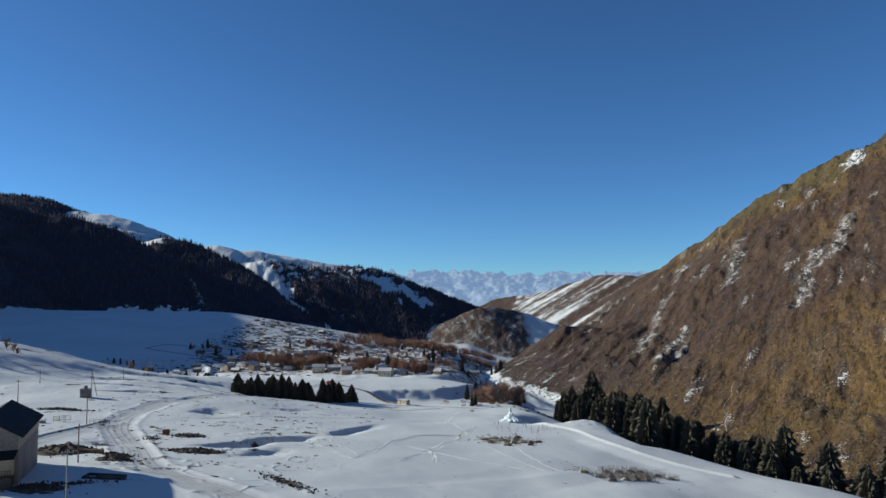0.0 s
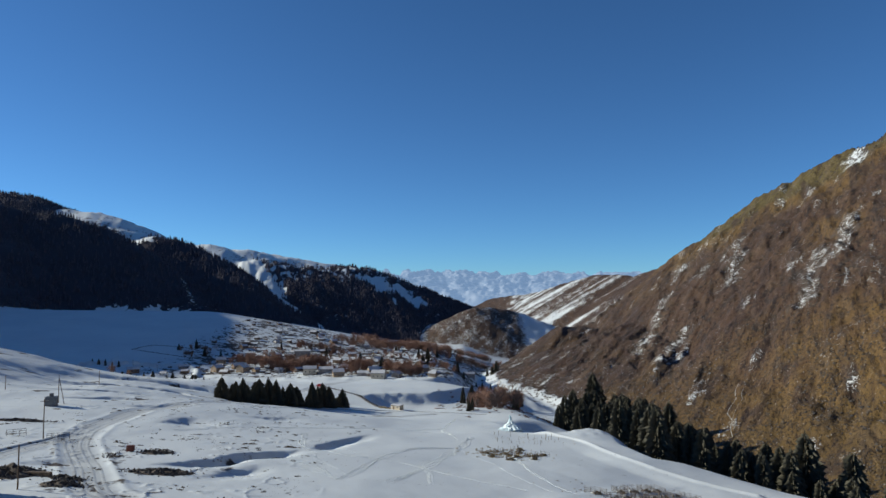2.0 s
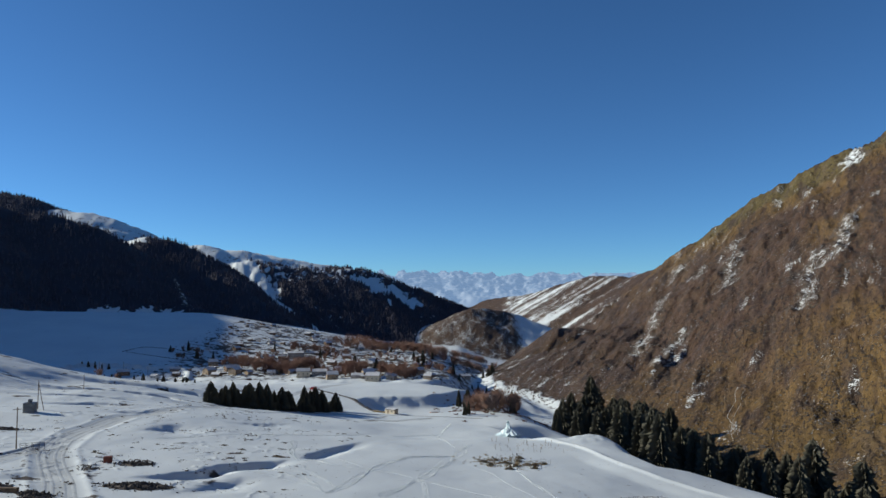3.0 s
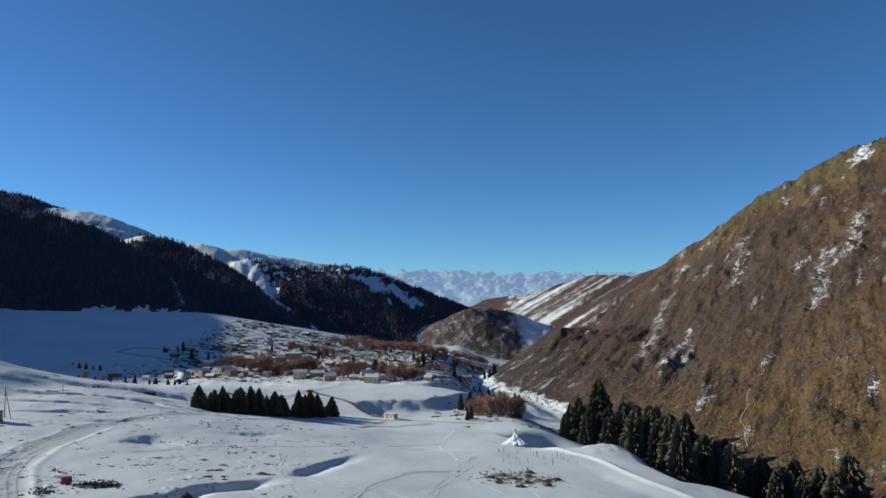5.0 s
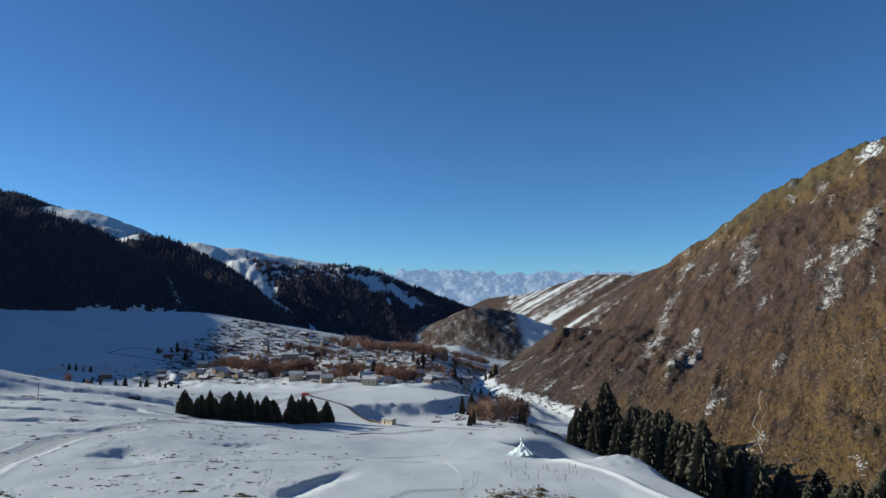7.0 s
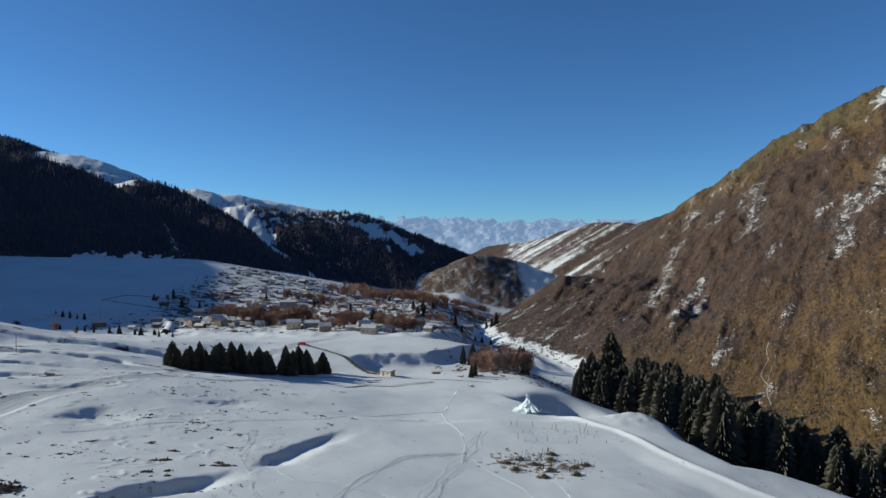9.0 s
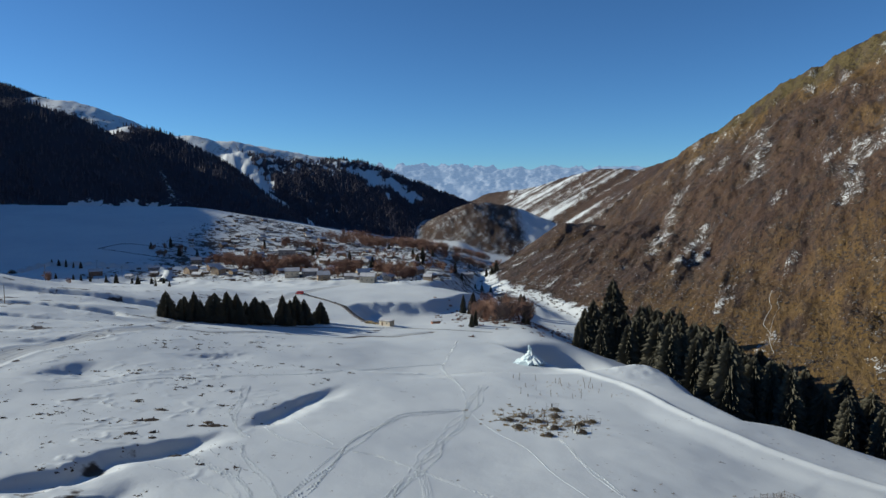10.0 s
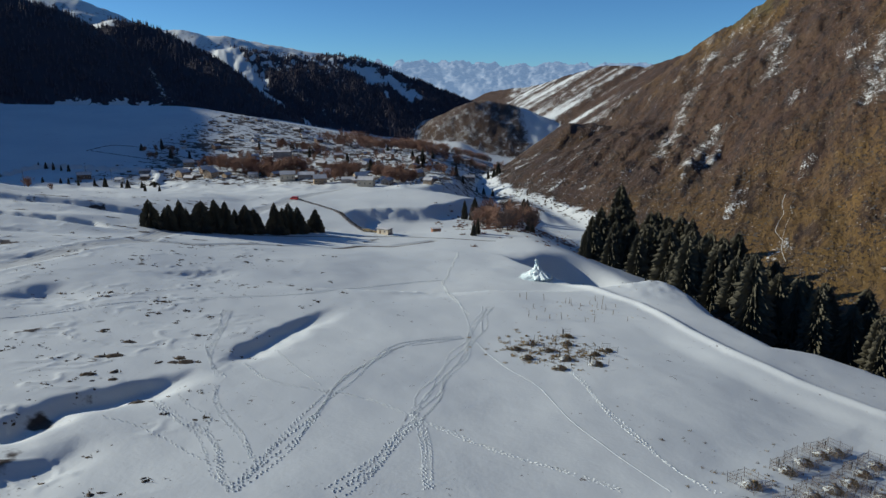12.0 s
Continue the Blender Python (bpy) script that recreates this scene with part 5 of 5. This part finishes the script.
def guest_house():
    """The large house at the edge: steep dark roof, pale walls, porch with a slatted balcony."""
    z = on_ground(-80, 126)
    top = thing("house", "pale house with a black sheet roof and a slatted balcony", "house", "", pose(-79.8, 126.5, z, 0, 0, 23))
    h, ridge_, x0, x1, y0, y1 = 8.5, 11.4, -4.8, 4.8, -11, 10
    v = [(x0, y0, -1.5), (x1, y0, -1.5), (x1, y1, -1.5), (x0, y1, -1.5), (x0, y0, h), (x1, y0, h), (x1, y1, h), (x0, y1, h), (0, y0, ridge_ - 0.2), (0, y1, ridge_ - 0.2)]
    f = [(0, 1, 5, 8, 4), (1, 2, 6, 5), (2, 3, 7, 9, 6), (3, 0, 4, 7), (4, 8, 9, 7), (5, 6, 9, 8), (0, 3, 2, 1)]
    child("wall", raw_mesh("wall", v, f, WALLS[3]), top)
    child("trim", boxed("trim", (x1 + 0.003, y0, 6.2, x1 + 0.09, y1, h - 0.1), WALLS[0]), top, "cream band under the eaves")
    child("roof", gable("roof", y1 - y0, x1 - x0, ridge_ - h, 0.75, 0.2, BLACK_ROOF), top, "black sheet metal roof", pose(0, (y0 + y1) / 2, h + 0.05, 0, 0, 90))
    porch = child("porch", boxed("porch", (x0, y0 - 3.2, -1.5, x1 - 0.5, y0 - 0.004, 2.2), SHADED_BOARDS, 0.03), top, "grey ground-floor porch with its shade painted dark")
    child("porch_wall", boxed("porch_wall", (x0, y0 - 1.2, 2.2, x1 - 0.5, y0 - 0.006, 5.3), WALLS[0]), porch, "cream upper wall behind the balcony")
    child("porch_roof", boxed("porch_roof", (x0 - 0.4, -3.9, 0, x1, 0.1, 0.16), BLACK_ROOF, 0.02), porch, "black lean-to roof", pose(0, y0, 5.9, 10, 0, 0))
    for i in range(25):
        child("slat", boxed("slat", (-0.05, -0.03, 2.2, 0.05, 0.03, 3.3), WOOD), porch, m=pose(x0 + 0.1 + i * 0.37, y0 - 3.1, 0))
    child("handrail", boxed("handrail", (x0, y0 - 3.18, 3.3, x1 - 0.5, y0 - 3.04, 3.4), WOOD), porch)
    for y in (-5, 3):
        w = child("window", boxed("frame", (-0.05, -0.7, -0.7, 0.05, 0.7, 0.7), WALLS[4]), top, m=pose(x0 - 0.06, y, 4.2))
        child("pane", boxed("pane", (-0.07, -0.6, -0.6, 0.07, 0.6, 0.6), PANE), w)


guest_house()


# ---- ice fountain ----
def ice_cone(x, y):
    """A frozen spout: a lumpy leaning cone of ice with a wide skirt."""
    n, m = 40, 34
    r = random.Random(3)
    z0 = on_ground(x, y)
    v, f = [], []
    for j in range(m):
        t = j / (m - 1)
        rad = 4.2 * (1 - t) ** 3.0 + 2.0 * (1 - t) ** 0.55 * (0.8 + 0.35 * math.sin(7 * t))
        for i in range(n):
            a = 6.283 * i / n
            q = rad * (1 + 0.5 * noise.noise((math.cos(a) * 1.5, math.sin(a) * 1.5, t * 4.5)) + 0.45 * noise.noise((math.cos(a) * 3.5, math.sin(a) * 3.5, t * 7)) + 0.25 * noise.noise((math.cos(a) * 9, math.sin(a) * 9, t * 16))) + 0.02
            v.append((x + q * math.cos(a) - 0.8 * t * t, y + q * math.sin(a), z0 - 0.9 + 7.2 * t ** 0.9 + 0.25 * noise.noise((a, t * 5, 2))))
    for j in range(m - 1):
        f += [(j * n + i, j * n + (i + 1) % n, (j + 1) * n + (i + 1) % n, (j + 1) * n + i) for i in range(n)]
    f.append(tuple((m - 1) * n + i for i in range(n)))
    tagged(new("ice_fountain", raw_mesh("ice_fountain", v, f, ICE)), "tall pale frozen ice cone on the snow", "ice")


ice_cone(29.5, 303)


# ---- grave plots ----
def plot(x, y, w, d, turn, seed, fenced=True):
    """A fenced grave plot: mound with dry grass, marker, posts and rails."""
    r = random.Random(seed)
    z = on_ground(x, y)
    label = "fenced grave mound with dry grass and thin metal rails" if fenced else "low grave mound with dry grass in trampled snow"
    top = thing("grave_plot", label, "grave", "graves on the hill", pose(x, y, z, 0, 0, turn))
    ca, sa = math.cos(radians(turn)), math.sin(radians(turn))
    lift = lambda a, b: on_ground(x + a * ca - b * sa, y + a * sa + b * ca) - z
    v, f = [], []
    n, m = 14, 5
    for j in range(m):
        t = j / (m - 1)
        for i in range(n):
            a = 6.283 * i / n
            k = (1 - t) * (1 + 0.22 * r.uniform(-1, 1))
            ex, ey = w * 0.33 * k * math.cos(a), d * 0.36 * k * math.sin(a)
            v.append((ex, ey, lift(ex, ey) - 0.1 + 0.75 * (1 - (1 - t) ** 2) + r.uniform(-0.05, 0.05)))
    for j in range(m - 1):
        f += [(j * n + i, j * n + (i + 1) % n, (j + 1) * n + (i + 1) % n, (j + 1) * n + i) for i in range(n)]
    f.append(tuple((m - 1) * n + i for i in range(n)))
    child("mound", raw_mesh("mound", v, f, SNOW, True), top, "snowy earth mound")
    v, f = [], []
    for _ in range(200):
        a, q = r.uniform(0, 6.28), math.sqrt(r.random())
        bx, by = w * (0.04 + 0.36 * q * math.cos(a)), d * (-0.06 + 0.33 * q * math.sin(a))
        c = len(v)
        hgt = r.uniform(0.08, 0.30)
        g = 0.55 * (1 - q * q) + lift(bx, by)
        v += [(bx - 0.17, by + r.uniform(-0.1, 0.1), g - 0.06), (bx + 0.17, by + r.uniform(-0.1, 0.1), g - 0.06), (bx + r.uniform(-0.3, 0.3), by + r.uniform(-0.3, 0.3), g + hgt)]
        f.append((c, c + 1, c + 2))
    child("dry_grass", raw_mesh("dry_grass", v, f, STRAW), top, "tawny dry grass")
    corners = [(-w / 2, -d / 2), (0, -d / 2), (w / 2, -d / 2), (w / 2, 0), (w / 2, d / 2), (0, d / 2), (-w / 2, d / 2), (-w / 2, 0)]
    post = rodded("post", (0, 0, -0.4), (0, 0, 1.45), 0.036, FENCE_METAL, sides=5)
    hs = [lift(a, b) for a, b in corners]
    for i, (a, b) in enumerate(corners):
        if fenced or r.random() < 0.35:
            child("post", post, top, m=pose(a, b, hs[i], r.uniform(-5, 5), r.uniform(-5, 5), 0))
    for i in range(8):
        j = (i + 1) % 8
        if not fenced and r.random() < 0.7:
            continue
        for k in (0.25, 0.75, 1.25) if fenced else (0.6, 1.1):
            child("rail", rodded("rail", (*corners[i], hs[i] + k), (*corners[j], hs[j] + k), 0.022, FENCE_METAL, sides=4), top)
        if fenced:
            v, f = [], []
            for s in range(1, 7):
                a = Vector((*corners[i], hs[i])).lerp(Vector((*corners[j], hs[j])), s / 7)
                c = len(v)
                for zz in (0.2, 1.3):
                    v += [(a.x + 0.014 * math.cos(q * 2.094), a.y + 0.014 * math.sin(q * 2.094), a.z + zz) for q in range(3)]
                f += [(c, c + 1, c + 4, c + 3), (c + 1, c + 2, c + 5, c + 4), (c + 2, c, c + 3, c + 5)]
            child("lattice", raw_mesh("lattice", v, f, FENCE_METAL), top)
    if r.random() < 0.35:
        child("marker", boxed("marker", (-0.13, -0.05, 0.1, 0.13, 0.05, 1.2), ROCK if r.random() < 0.5 else METAL, 0.03), top, "dark grave marker", pose(0, d * 0.42, lift(0, d * 0.42)))


k = 0
for a in range(6):
    for b in range(3):
        x, y = 36 + 4.6 * a * 0.80 + 4.6 * b * 0.62, 178.5 + 4.6 * a * 0.60 - 4.6 * b * 0.78
        if (a, b) in ((1, 0), (4, 2)):
            continue
        plot(x + math.sin(k * 2.3) * 0.5, y + math.cos(k * 1.7) * 0.5, 3.4 + 0.5 * math.sin(k), 3.0 + 0.4 * math.cos(k * 3), 32 + 8 * math.sin(k * 5), k)
        k += 1
for x, y in ((15, 221), (19.5, 226), (24, 231), (17, 230), (22, 221), (28, 225), (20, 216), (25, 236), (31, 228), (13.5, 226), (27, 219)):
    plot(x, y, 3.6, 3.0, 20 + 12 * math.sin(k), 50 + k, False)
    k += 1

rnd = random.Random(77)
for i in range(26):
    x, y = rnd.uniform(19, 44), rnd.uniform(246, 268)
    z = on_ground(x, y)
    p = tagged(new("fence_post", rodded("fence_post", (0, 0, -0.4), (0, 0, rnd.uniform(0.8, 1.9)), 0.07, WOOD, 0.05, 6)), "weathered leaning wooden post in the snow", "post", "posts of a ruined fence")
    p.matrix_basis = pose(x, y, z, rnd.uniform(-9, 9), rnd.uniform(-9, 9), rnd.uniform(0, 360))


# ---- tracks in the snow ----
def prints(name, lines, label, seed):
    """Trodden trails: rimmed footprints along lines (points, lanes, width, stride)."""
    r = np.random.RandomState(seed)
    spots = []
    for pts, lanes, width, stride in lines:
        for lane in range(lanes):
            p = along(pts, 0.72 * stride * r.uniform(0.85, 1.15))
            off = (lane - (lanes - 1) / 2) * width / max(lanes, 1) + 0.35 * np.sin(np.arange(len(p)) * r.uniform(0.05, 0.16) + r.uniform(0, 6)) * min(width, 1.5) + np.where(np.arange(len(p)) % 2, 0.10, -0.10) + r.normal(0, 0.05, len(p))
            keep = r.uniform(0, 1, len(p)) > 0.06
            spots.append(np.stack([p[:, 0] + p[:, 3] * off, p[:, 1] - p[:, 2] * off, p[:, 2], p[:, 3]], -1)[keep])
    s = np.concatenate(spots)
    v, f = [], []
    ring = [(math.cos(k * 1.0472), math.sin(k * 1.0472)) for k in range(6)]
    q = np.concatenate([s[:, :2] + 0.35 * np.stack([a * s[:, 2] - b * s[:, 3], a * s[:, 3] + b * s[:, 2]], -1) for a, b in ring])
    zz = drop(q).reshape(6, -1)
    for i in range(len(s)):
        c = len(v)
        k1 = r.uniform(0.6, 1.05)
        for sc, lift in ((1.5, -0.04), (1.0, 0.055), (0.5, -0.03)):
            for k, (a, b) in enumerate(ring):
                dx, dy = a * 0.165 * sc * k1, b * 0.085 * sc * k1
                v.append((s[i, 0] + dx * s[i, 2] - dy * s[i, 3], s[i, 1] + dx * s[i, 3] + dy * s[i, 2], zz[k, i] + lift + (r.uniform(-0.03, 0.04) if lift > 0 else 0)))
        for j in (0, 6):
            f += [(c + j + k, c + j + (k + 1) % 6, c + j + 6 + (k + 1) % 6, c + j + 6 + k) for k in range(6)]
    tagged(new(name, raw_mesh(name, v, f, SNOW, False)), label, "footprints", kind="stuff")


prints("footprints", (
    (((10.7, 254.6), (8.4, 242.4), (6, 231.5), (1.8, 214.3), (-1.4, 201.4), (-3.6, 191.3)), 5, 3.0, 0.62), (((-3.6, 191.3), (-2.7, 183.6), (-1.9, 177.8), (-1.1, 172.1)), 3, 1.5, 0.6), (((-3.6, 191.3), (-5.8, 182.9), (-9, 174.9), (-11.4, 170.2)), 4, 2.4, 0.62),
    (((4.4, 231.2), (-8.1, 222.3), (-11, 214.9), (-15.1, 200.1), (-16.7, 190.7), (-18.4, 181.1), (-20.3, 173.4), (-21.5, 169.3)), 4, 1.8, 0.6)), "trodden footprint trail across smooth snow", 1)
prints("footprints", (
    (((-31.2, 208.1), (-24.5, 200.1), (-17.5, 197.8), (-10.8, 196), (-4.8, 191.8), (0, 188.3), (7, 182.8), (13.3, 179.2), (20, 175.5)), 2, 0.9, 0.7), (((21.3, 218.7), (23.5, 203.8), (25.3, 191.3), (27.9, 182.1), (31.5, 176.3)), 2, 0.9, 0.7), (((-28.3, 217.4), (-22, 206), (-17.2, 199)), 1, 0.5, 0.75),
    (((-42.6, 238.2), (-40.4, 224.3), (-37.7, 212.9), (-34.6, 204.1), (-31.8, 200)), 3, 1.6, 0.7)), "double line of footprints crossing smooth snow", 4)
prints("footprints", (
    (((-37.6, 190.3), (-32.7, 185), (-28.8, 181.9), (-26.1, 177.6), (-24.3, 173.2), (-22.1, 170.1)), 3, 1.2, 0.65), (((-35.7, 193.1), (-33, 189.9), (-28.9, 186.4), (-28.5, 182.9), (-25.8, 178.1)), 1, 0.8, 0.65), (((-31.4, 196.5), (-29.9, 191.3), (-27.7, 187.1), (-23.7, 181.2), (-20.9, 175.9)), 2, 0.7, 0.65),
    (((-41.7, 184.5), (-38.5, 183.6), (-32.1, 179.8), (-25.4, 175.5), (-21.7, 175.5)), 1, 0.5, 0.75)), "single lines of footprints in the snow", 2)
prints("footprints", (
    (((-77.2, 221.5), (-69.2, 230.2), (-59.8, 239.7), (-48.2, 246.2), (-30.9, 256.9), (-15.7, 281.5), (0.6, 295)), 2, 1.4, 0.8), (((7.8, 360.4), (3.1, 309.4), (1.2, 289.2), (3, 264.7), (6.3, 247.9)), 2, 0.7, 0.7)), "worn path of old footprints in snow", 3)


def ridge_strip(name, pts, half, rise, mat, label, category, kind="stuff"):
    """A narrow raised track: a flat prism draped on the land."""
    p = along(pts, 0.8)
    prof = ((-1.5, -0.05), (-0.5, rise), (0.5, rise), (1.5, -0.05))
    q = np.concatenate([p[:, :2] + np.stack([p[:, 3], -p[:, 2]], -1) * o * half for o, _ in prof])
    z = drop(q).reshape(4, -1)
    v, f = [], []
    for i in range(len(p)):
        for k, (o, hh) in enumerate(prof):
            v.append((p[i, 0] + p[i, 3] * o * half, p[i, 1] - p[i, 2] * o * half, z[k, i] + hh))
    for i in range(len(p) - 1):
        f += [(i * 4 + k, i * 4 + 4 + k, i * 4 + 5 + k, i * 4 + k + 1) for k in range(3)]
    return tagged(new(name, raw_mesh(name, v, f, mat, True)), label, category, kind=kind)


ridge_strip("sled_track", ((1, 288.9), (5.5, 246.8), (6.4, 232.6), (10.2, 217.3), (15.6, 205.6), (17.6, 194.3), (21.1, 185.2), (25.7, 175.8)), 0.09, 0.045, SNOW, "narrow raised sled track in the snow", "track")
for o in (-2.6, -1.1, 1.1, 2.9):
    ridge_strip("road_rut", [(a + o, b) for a, b in ROAD], 0.42, 0.035, PACKED, "packed wheel rut on the snowy road", "road")
    ridge_strip("road_rut", [(a + o, b) for a, b in SIDE_ROAD], 0.5, 0.06, PACKED, "packed wheel rut on the snowy road", "road")
ridge_strip("road_rut", LANE, 0.8, 0.05, SOIL, "muddy lane along the snowfield's edge", "road")
ridge_strip("road_rut", ((-92, 364), (-79, 372), (-61, 386), (-38, 397), (-14, 407), (4, 405), (26, 402)), 0.45, 0.10, SOIL, "brown earthy lane along the snowfield's edge", "road")
ridge_strip("frozen_rill", ((235.2, 561), (226.3, 546.7), (219.8, 530.8), (209.3, 515.9), (201.4, 501.9), (198.6, 488.5), (191.8, 475), (185.1, 455.9)), 0.10, 0.08, SNOW, "thin frozen rill on the brown hillside", "rill")
ridge_strip("frozen_rill", ((233.9, 545.1), (226.3, 535.9), (222.7, 526), (214.3, 514.4), (198.6, 488.5)), 0.07, 0.08, PACKED, "thin frozen rill on the brown hillside", "rill")


# ---- dry tufts on the snowfield, shrubs and stones on the hillside ----
def tufts(name, spots, label, mat, seed, blades, flat=0.35, tall=(0.3, 0.8)):
    """Clumps of dry growth: a low earthy cushion with blades; spots are x, y, size."""
    r = random.Random(seed)
    z = drop([s[:2] for s in spots])
    v, f = [], []
    for (x, y, s), g in zip(spots, z):
        c = len(v)
        st = r.uniform(0.5, 1.0)
        ang = r.uniform(0, 3.14)
        for k in range(8):
            a = k * 0.7854
            q = s * r.uniform(0.7, 1.25)
            ex, ey = q * math.cos(a), q * st * math.sin(a)
            v.append((x + ex * math.cos(ang) - ey * math.sin(ang), y + ex * math.sin(ang) + ey * math.cos(ang), g - 0.12))
        v.append((x, y, g + s * flat))
        f += [(c + k, c + (k + 1) % 8, c + 8) for k in range(8)]
        for _ in range(blades):
            a, q = r.uniform(0, 6.28), s * math.sqrt(r.random())
            bx, by = x + q * math.cos(a), y + q * math.sin(a) * st
            h = s * r.uniform(*tall)
            d = len(v)
            v += [(bx - 0.1 * s, by, g), (bx + 0.1 * s, by + 0.05 * s, g), (bx + r.uniform(-0.3, 0.3) * s, by + r.uniform(-0.3, 0.3) * s, g + h)]
            f.append((d, d + 1, d + 2))
    tagged(new(name, raw_mesh(name, v, f, mat)), label, "dry grass", kind="stuff")


rnd = random.Random(404)
spots = [(-56, 240, 1.6), (-50.6, 205.8, 1.7), (-40, 190, 1.0), (-58, 218.5, 1.4), (-39.7, 205.3, 1.5), (-41, 207, 1.2), (-37.5, 206, 1.0), (-43, 204, 0.9), (-52, 214, 1.3), (-47, 199, 1.2), (-50, 197, 1.4), (-46, 196, 0.9)]
clumps = [(rnd.uniform(-125, -28), rnd.uniform(150, 320)) for _ in range(150)]
for cx, cy in clumps:
    for _ in range(rnd.randrange(1, 8)):
        spots.append((cx + rnd.gauss(0, 3.0), cy + rnd.gauss(0, 1.6), rnd.choice((0.25, 0.35, 0.45, 0.6, 0.9))))
spots += [(rnd.uniform(-60, 10), rnd.uniform(160, 215), rnd.uniform(0.15, 0.35)) for _ in range(40)]
tufts("grass_tufts", spots, "dry brown grass tufts poking through the snow", TURF, 1, 7, 0.2, (0.12, 0.35))
tufts("soil_clods", [(x + rnd.gauss(0, 1), y + rnd.gauss(0, 0.8), s * 0.8) for x, y, s in spots], "dark bare soil clods among the snow", SOIL, 2, 0, 0.2)
tufts("plot_grass", [(21.5 + rnd.gauss(0, 6), 225.5 + rnd.gauss(0, 5), rnd.uniform(0.2, 0.7)) for _ in range(260)] + [(46 + rnd.gauss(0, 8), 183 + rnd.gauss(0, 5), rnd.uniform(0.15, 0.5)) for _ in range(70)], "tawny dry grass among the grave plots", STRAW, 9, 12, 0.25)
rim = []
for i in range(90):
    s = rnd.random()
    rim.append((76 + 62 * s + rnd.gauss(0, 3.0), 262 - 45 * s + rnd.gauss(0, 3.0), rnd.uniform(0.5, 1.1)))
tufts("rim_bushes", rim, "low brown bushes at the edge of the wood", TWIGS, 3, 22, 0.3)
thick = [(36 + rnd.gauss(0, 15), 480 + rnd.gauss(0, 34), rnd.uniform(0.6, 1.6)) for _ in range(300)] + [(68 + rnd.gauss(0, 13), 470 + rnd.gauss(0, 40), rnd.uniform(0.5, 1.2)) for _ in range(160)]
tufts("thicket_bushes", thick, "low rusty bushes in the thicket", TWIGS, 4, 18, 0.3)
tufts("mound_grass", [(61 + rnd.gauss(0, 6), 298 + rnd.gauss(0, 7), rnd.uniform(0.2, 0.5)) for _ in range(60)] + [(32 + rnd.gauss(0, 7), 256 + rnd.gauss(0, 4), rnd.uniform(0.15, 0.4)) for _ in range(40)], "dry grass tips in thin snow", STRAW, 6, 5)


def hillside(name, count, seed, lo, hi, mat, label, blades, flat):
    r = np.random.RandomState(seed)
    a, d = np.radians(r.uniform(4, 38, count * 3)), np.exp(r.uniform(math.log(330), math.log(1150), count * 3))
    x, y = d * np.sin(a), d * np.cos(a)
    z, parts, u = height(x, y)
    n = fbm(x, y, 60, 3)
    keep = (parts.argmax(0) == 6) & (n > r.uniform(-0.5, 0.5, len(x)))
    tufts(name, [(p, q, s) for p, q, s in zip(x[keep][:count], y[keep][:count], r.uniform(lo, hi, keep.sum()) * (0.6 + d[keep] / 900))], label, mat, seed, blades, flat)


hillside("hillside_shrubs", 9000, 5, 0.4, 1.2, BARK, "rusty low shrubs on the dry hillside", 6, 0.5)
hillside("hillside_shrubs", 3200, 6, 0.4, 1.3, ROCK, "dark low shrubs on the dry hillside", 4, 0.6)
hillside("hillside_stones", 1600, 7, 0.2, 0.6, WALLS[3], "pale stones scattered on the hillside", 0, 0.8)
village_bits = [(rnd.uniform(-300, 60), rnd.uniform(630, 1120), rnd.uniform(0.6, 2.0)) for _ in range(800)]
tufts("village_clutter", village_bits, "dark hedges, woodpiles and bare soil in the village yards", SOIL, 8, 4, 0.6)
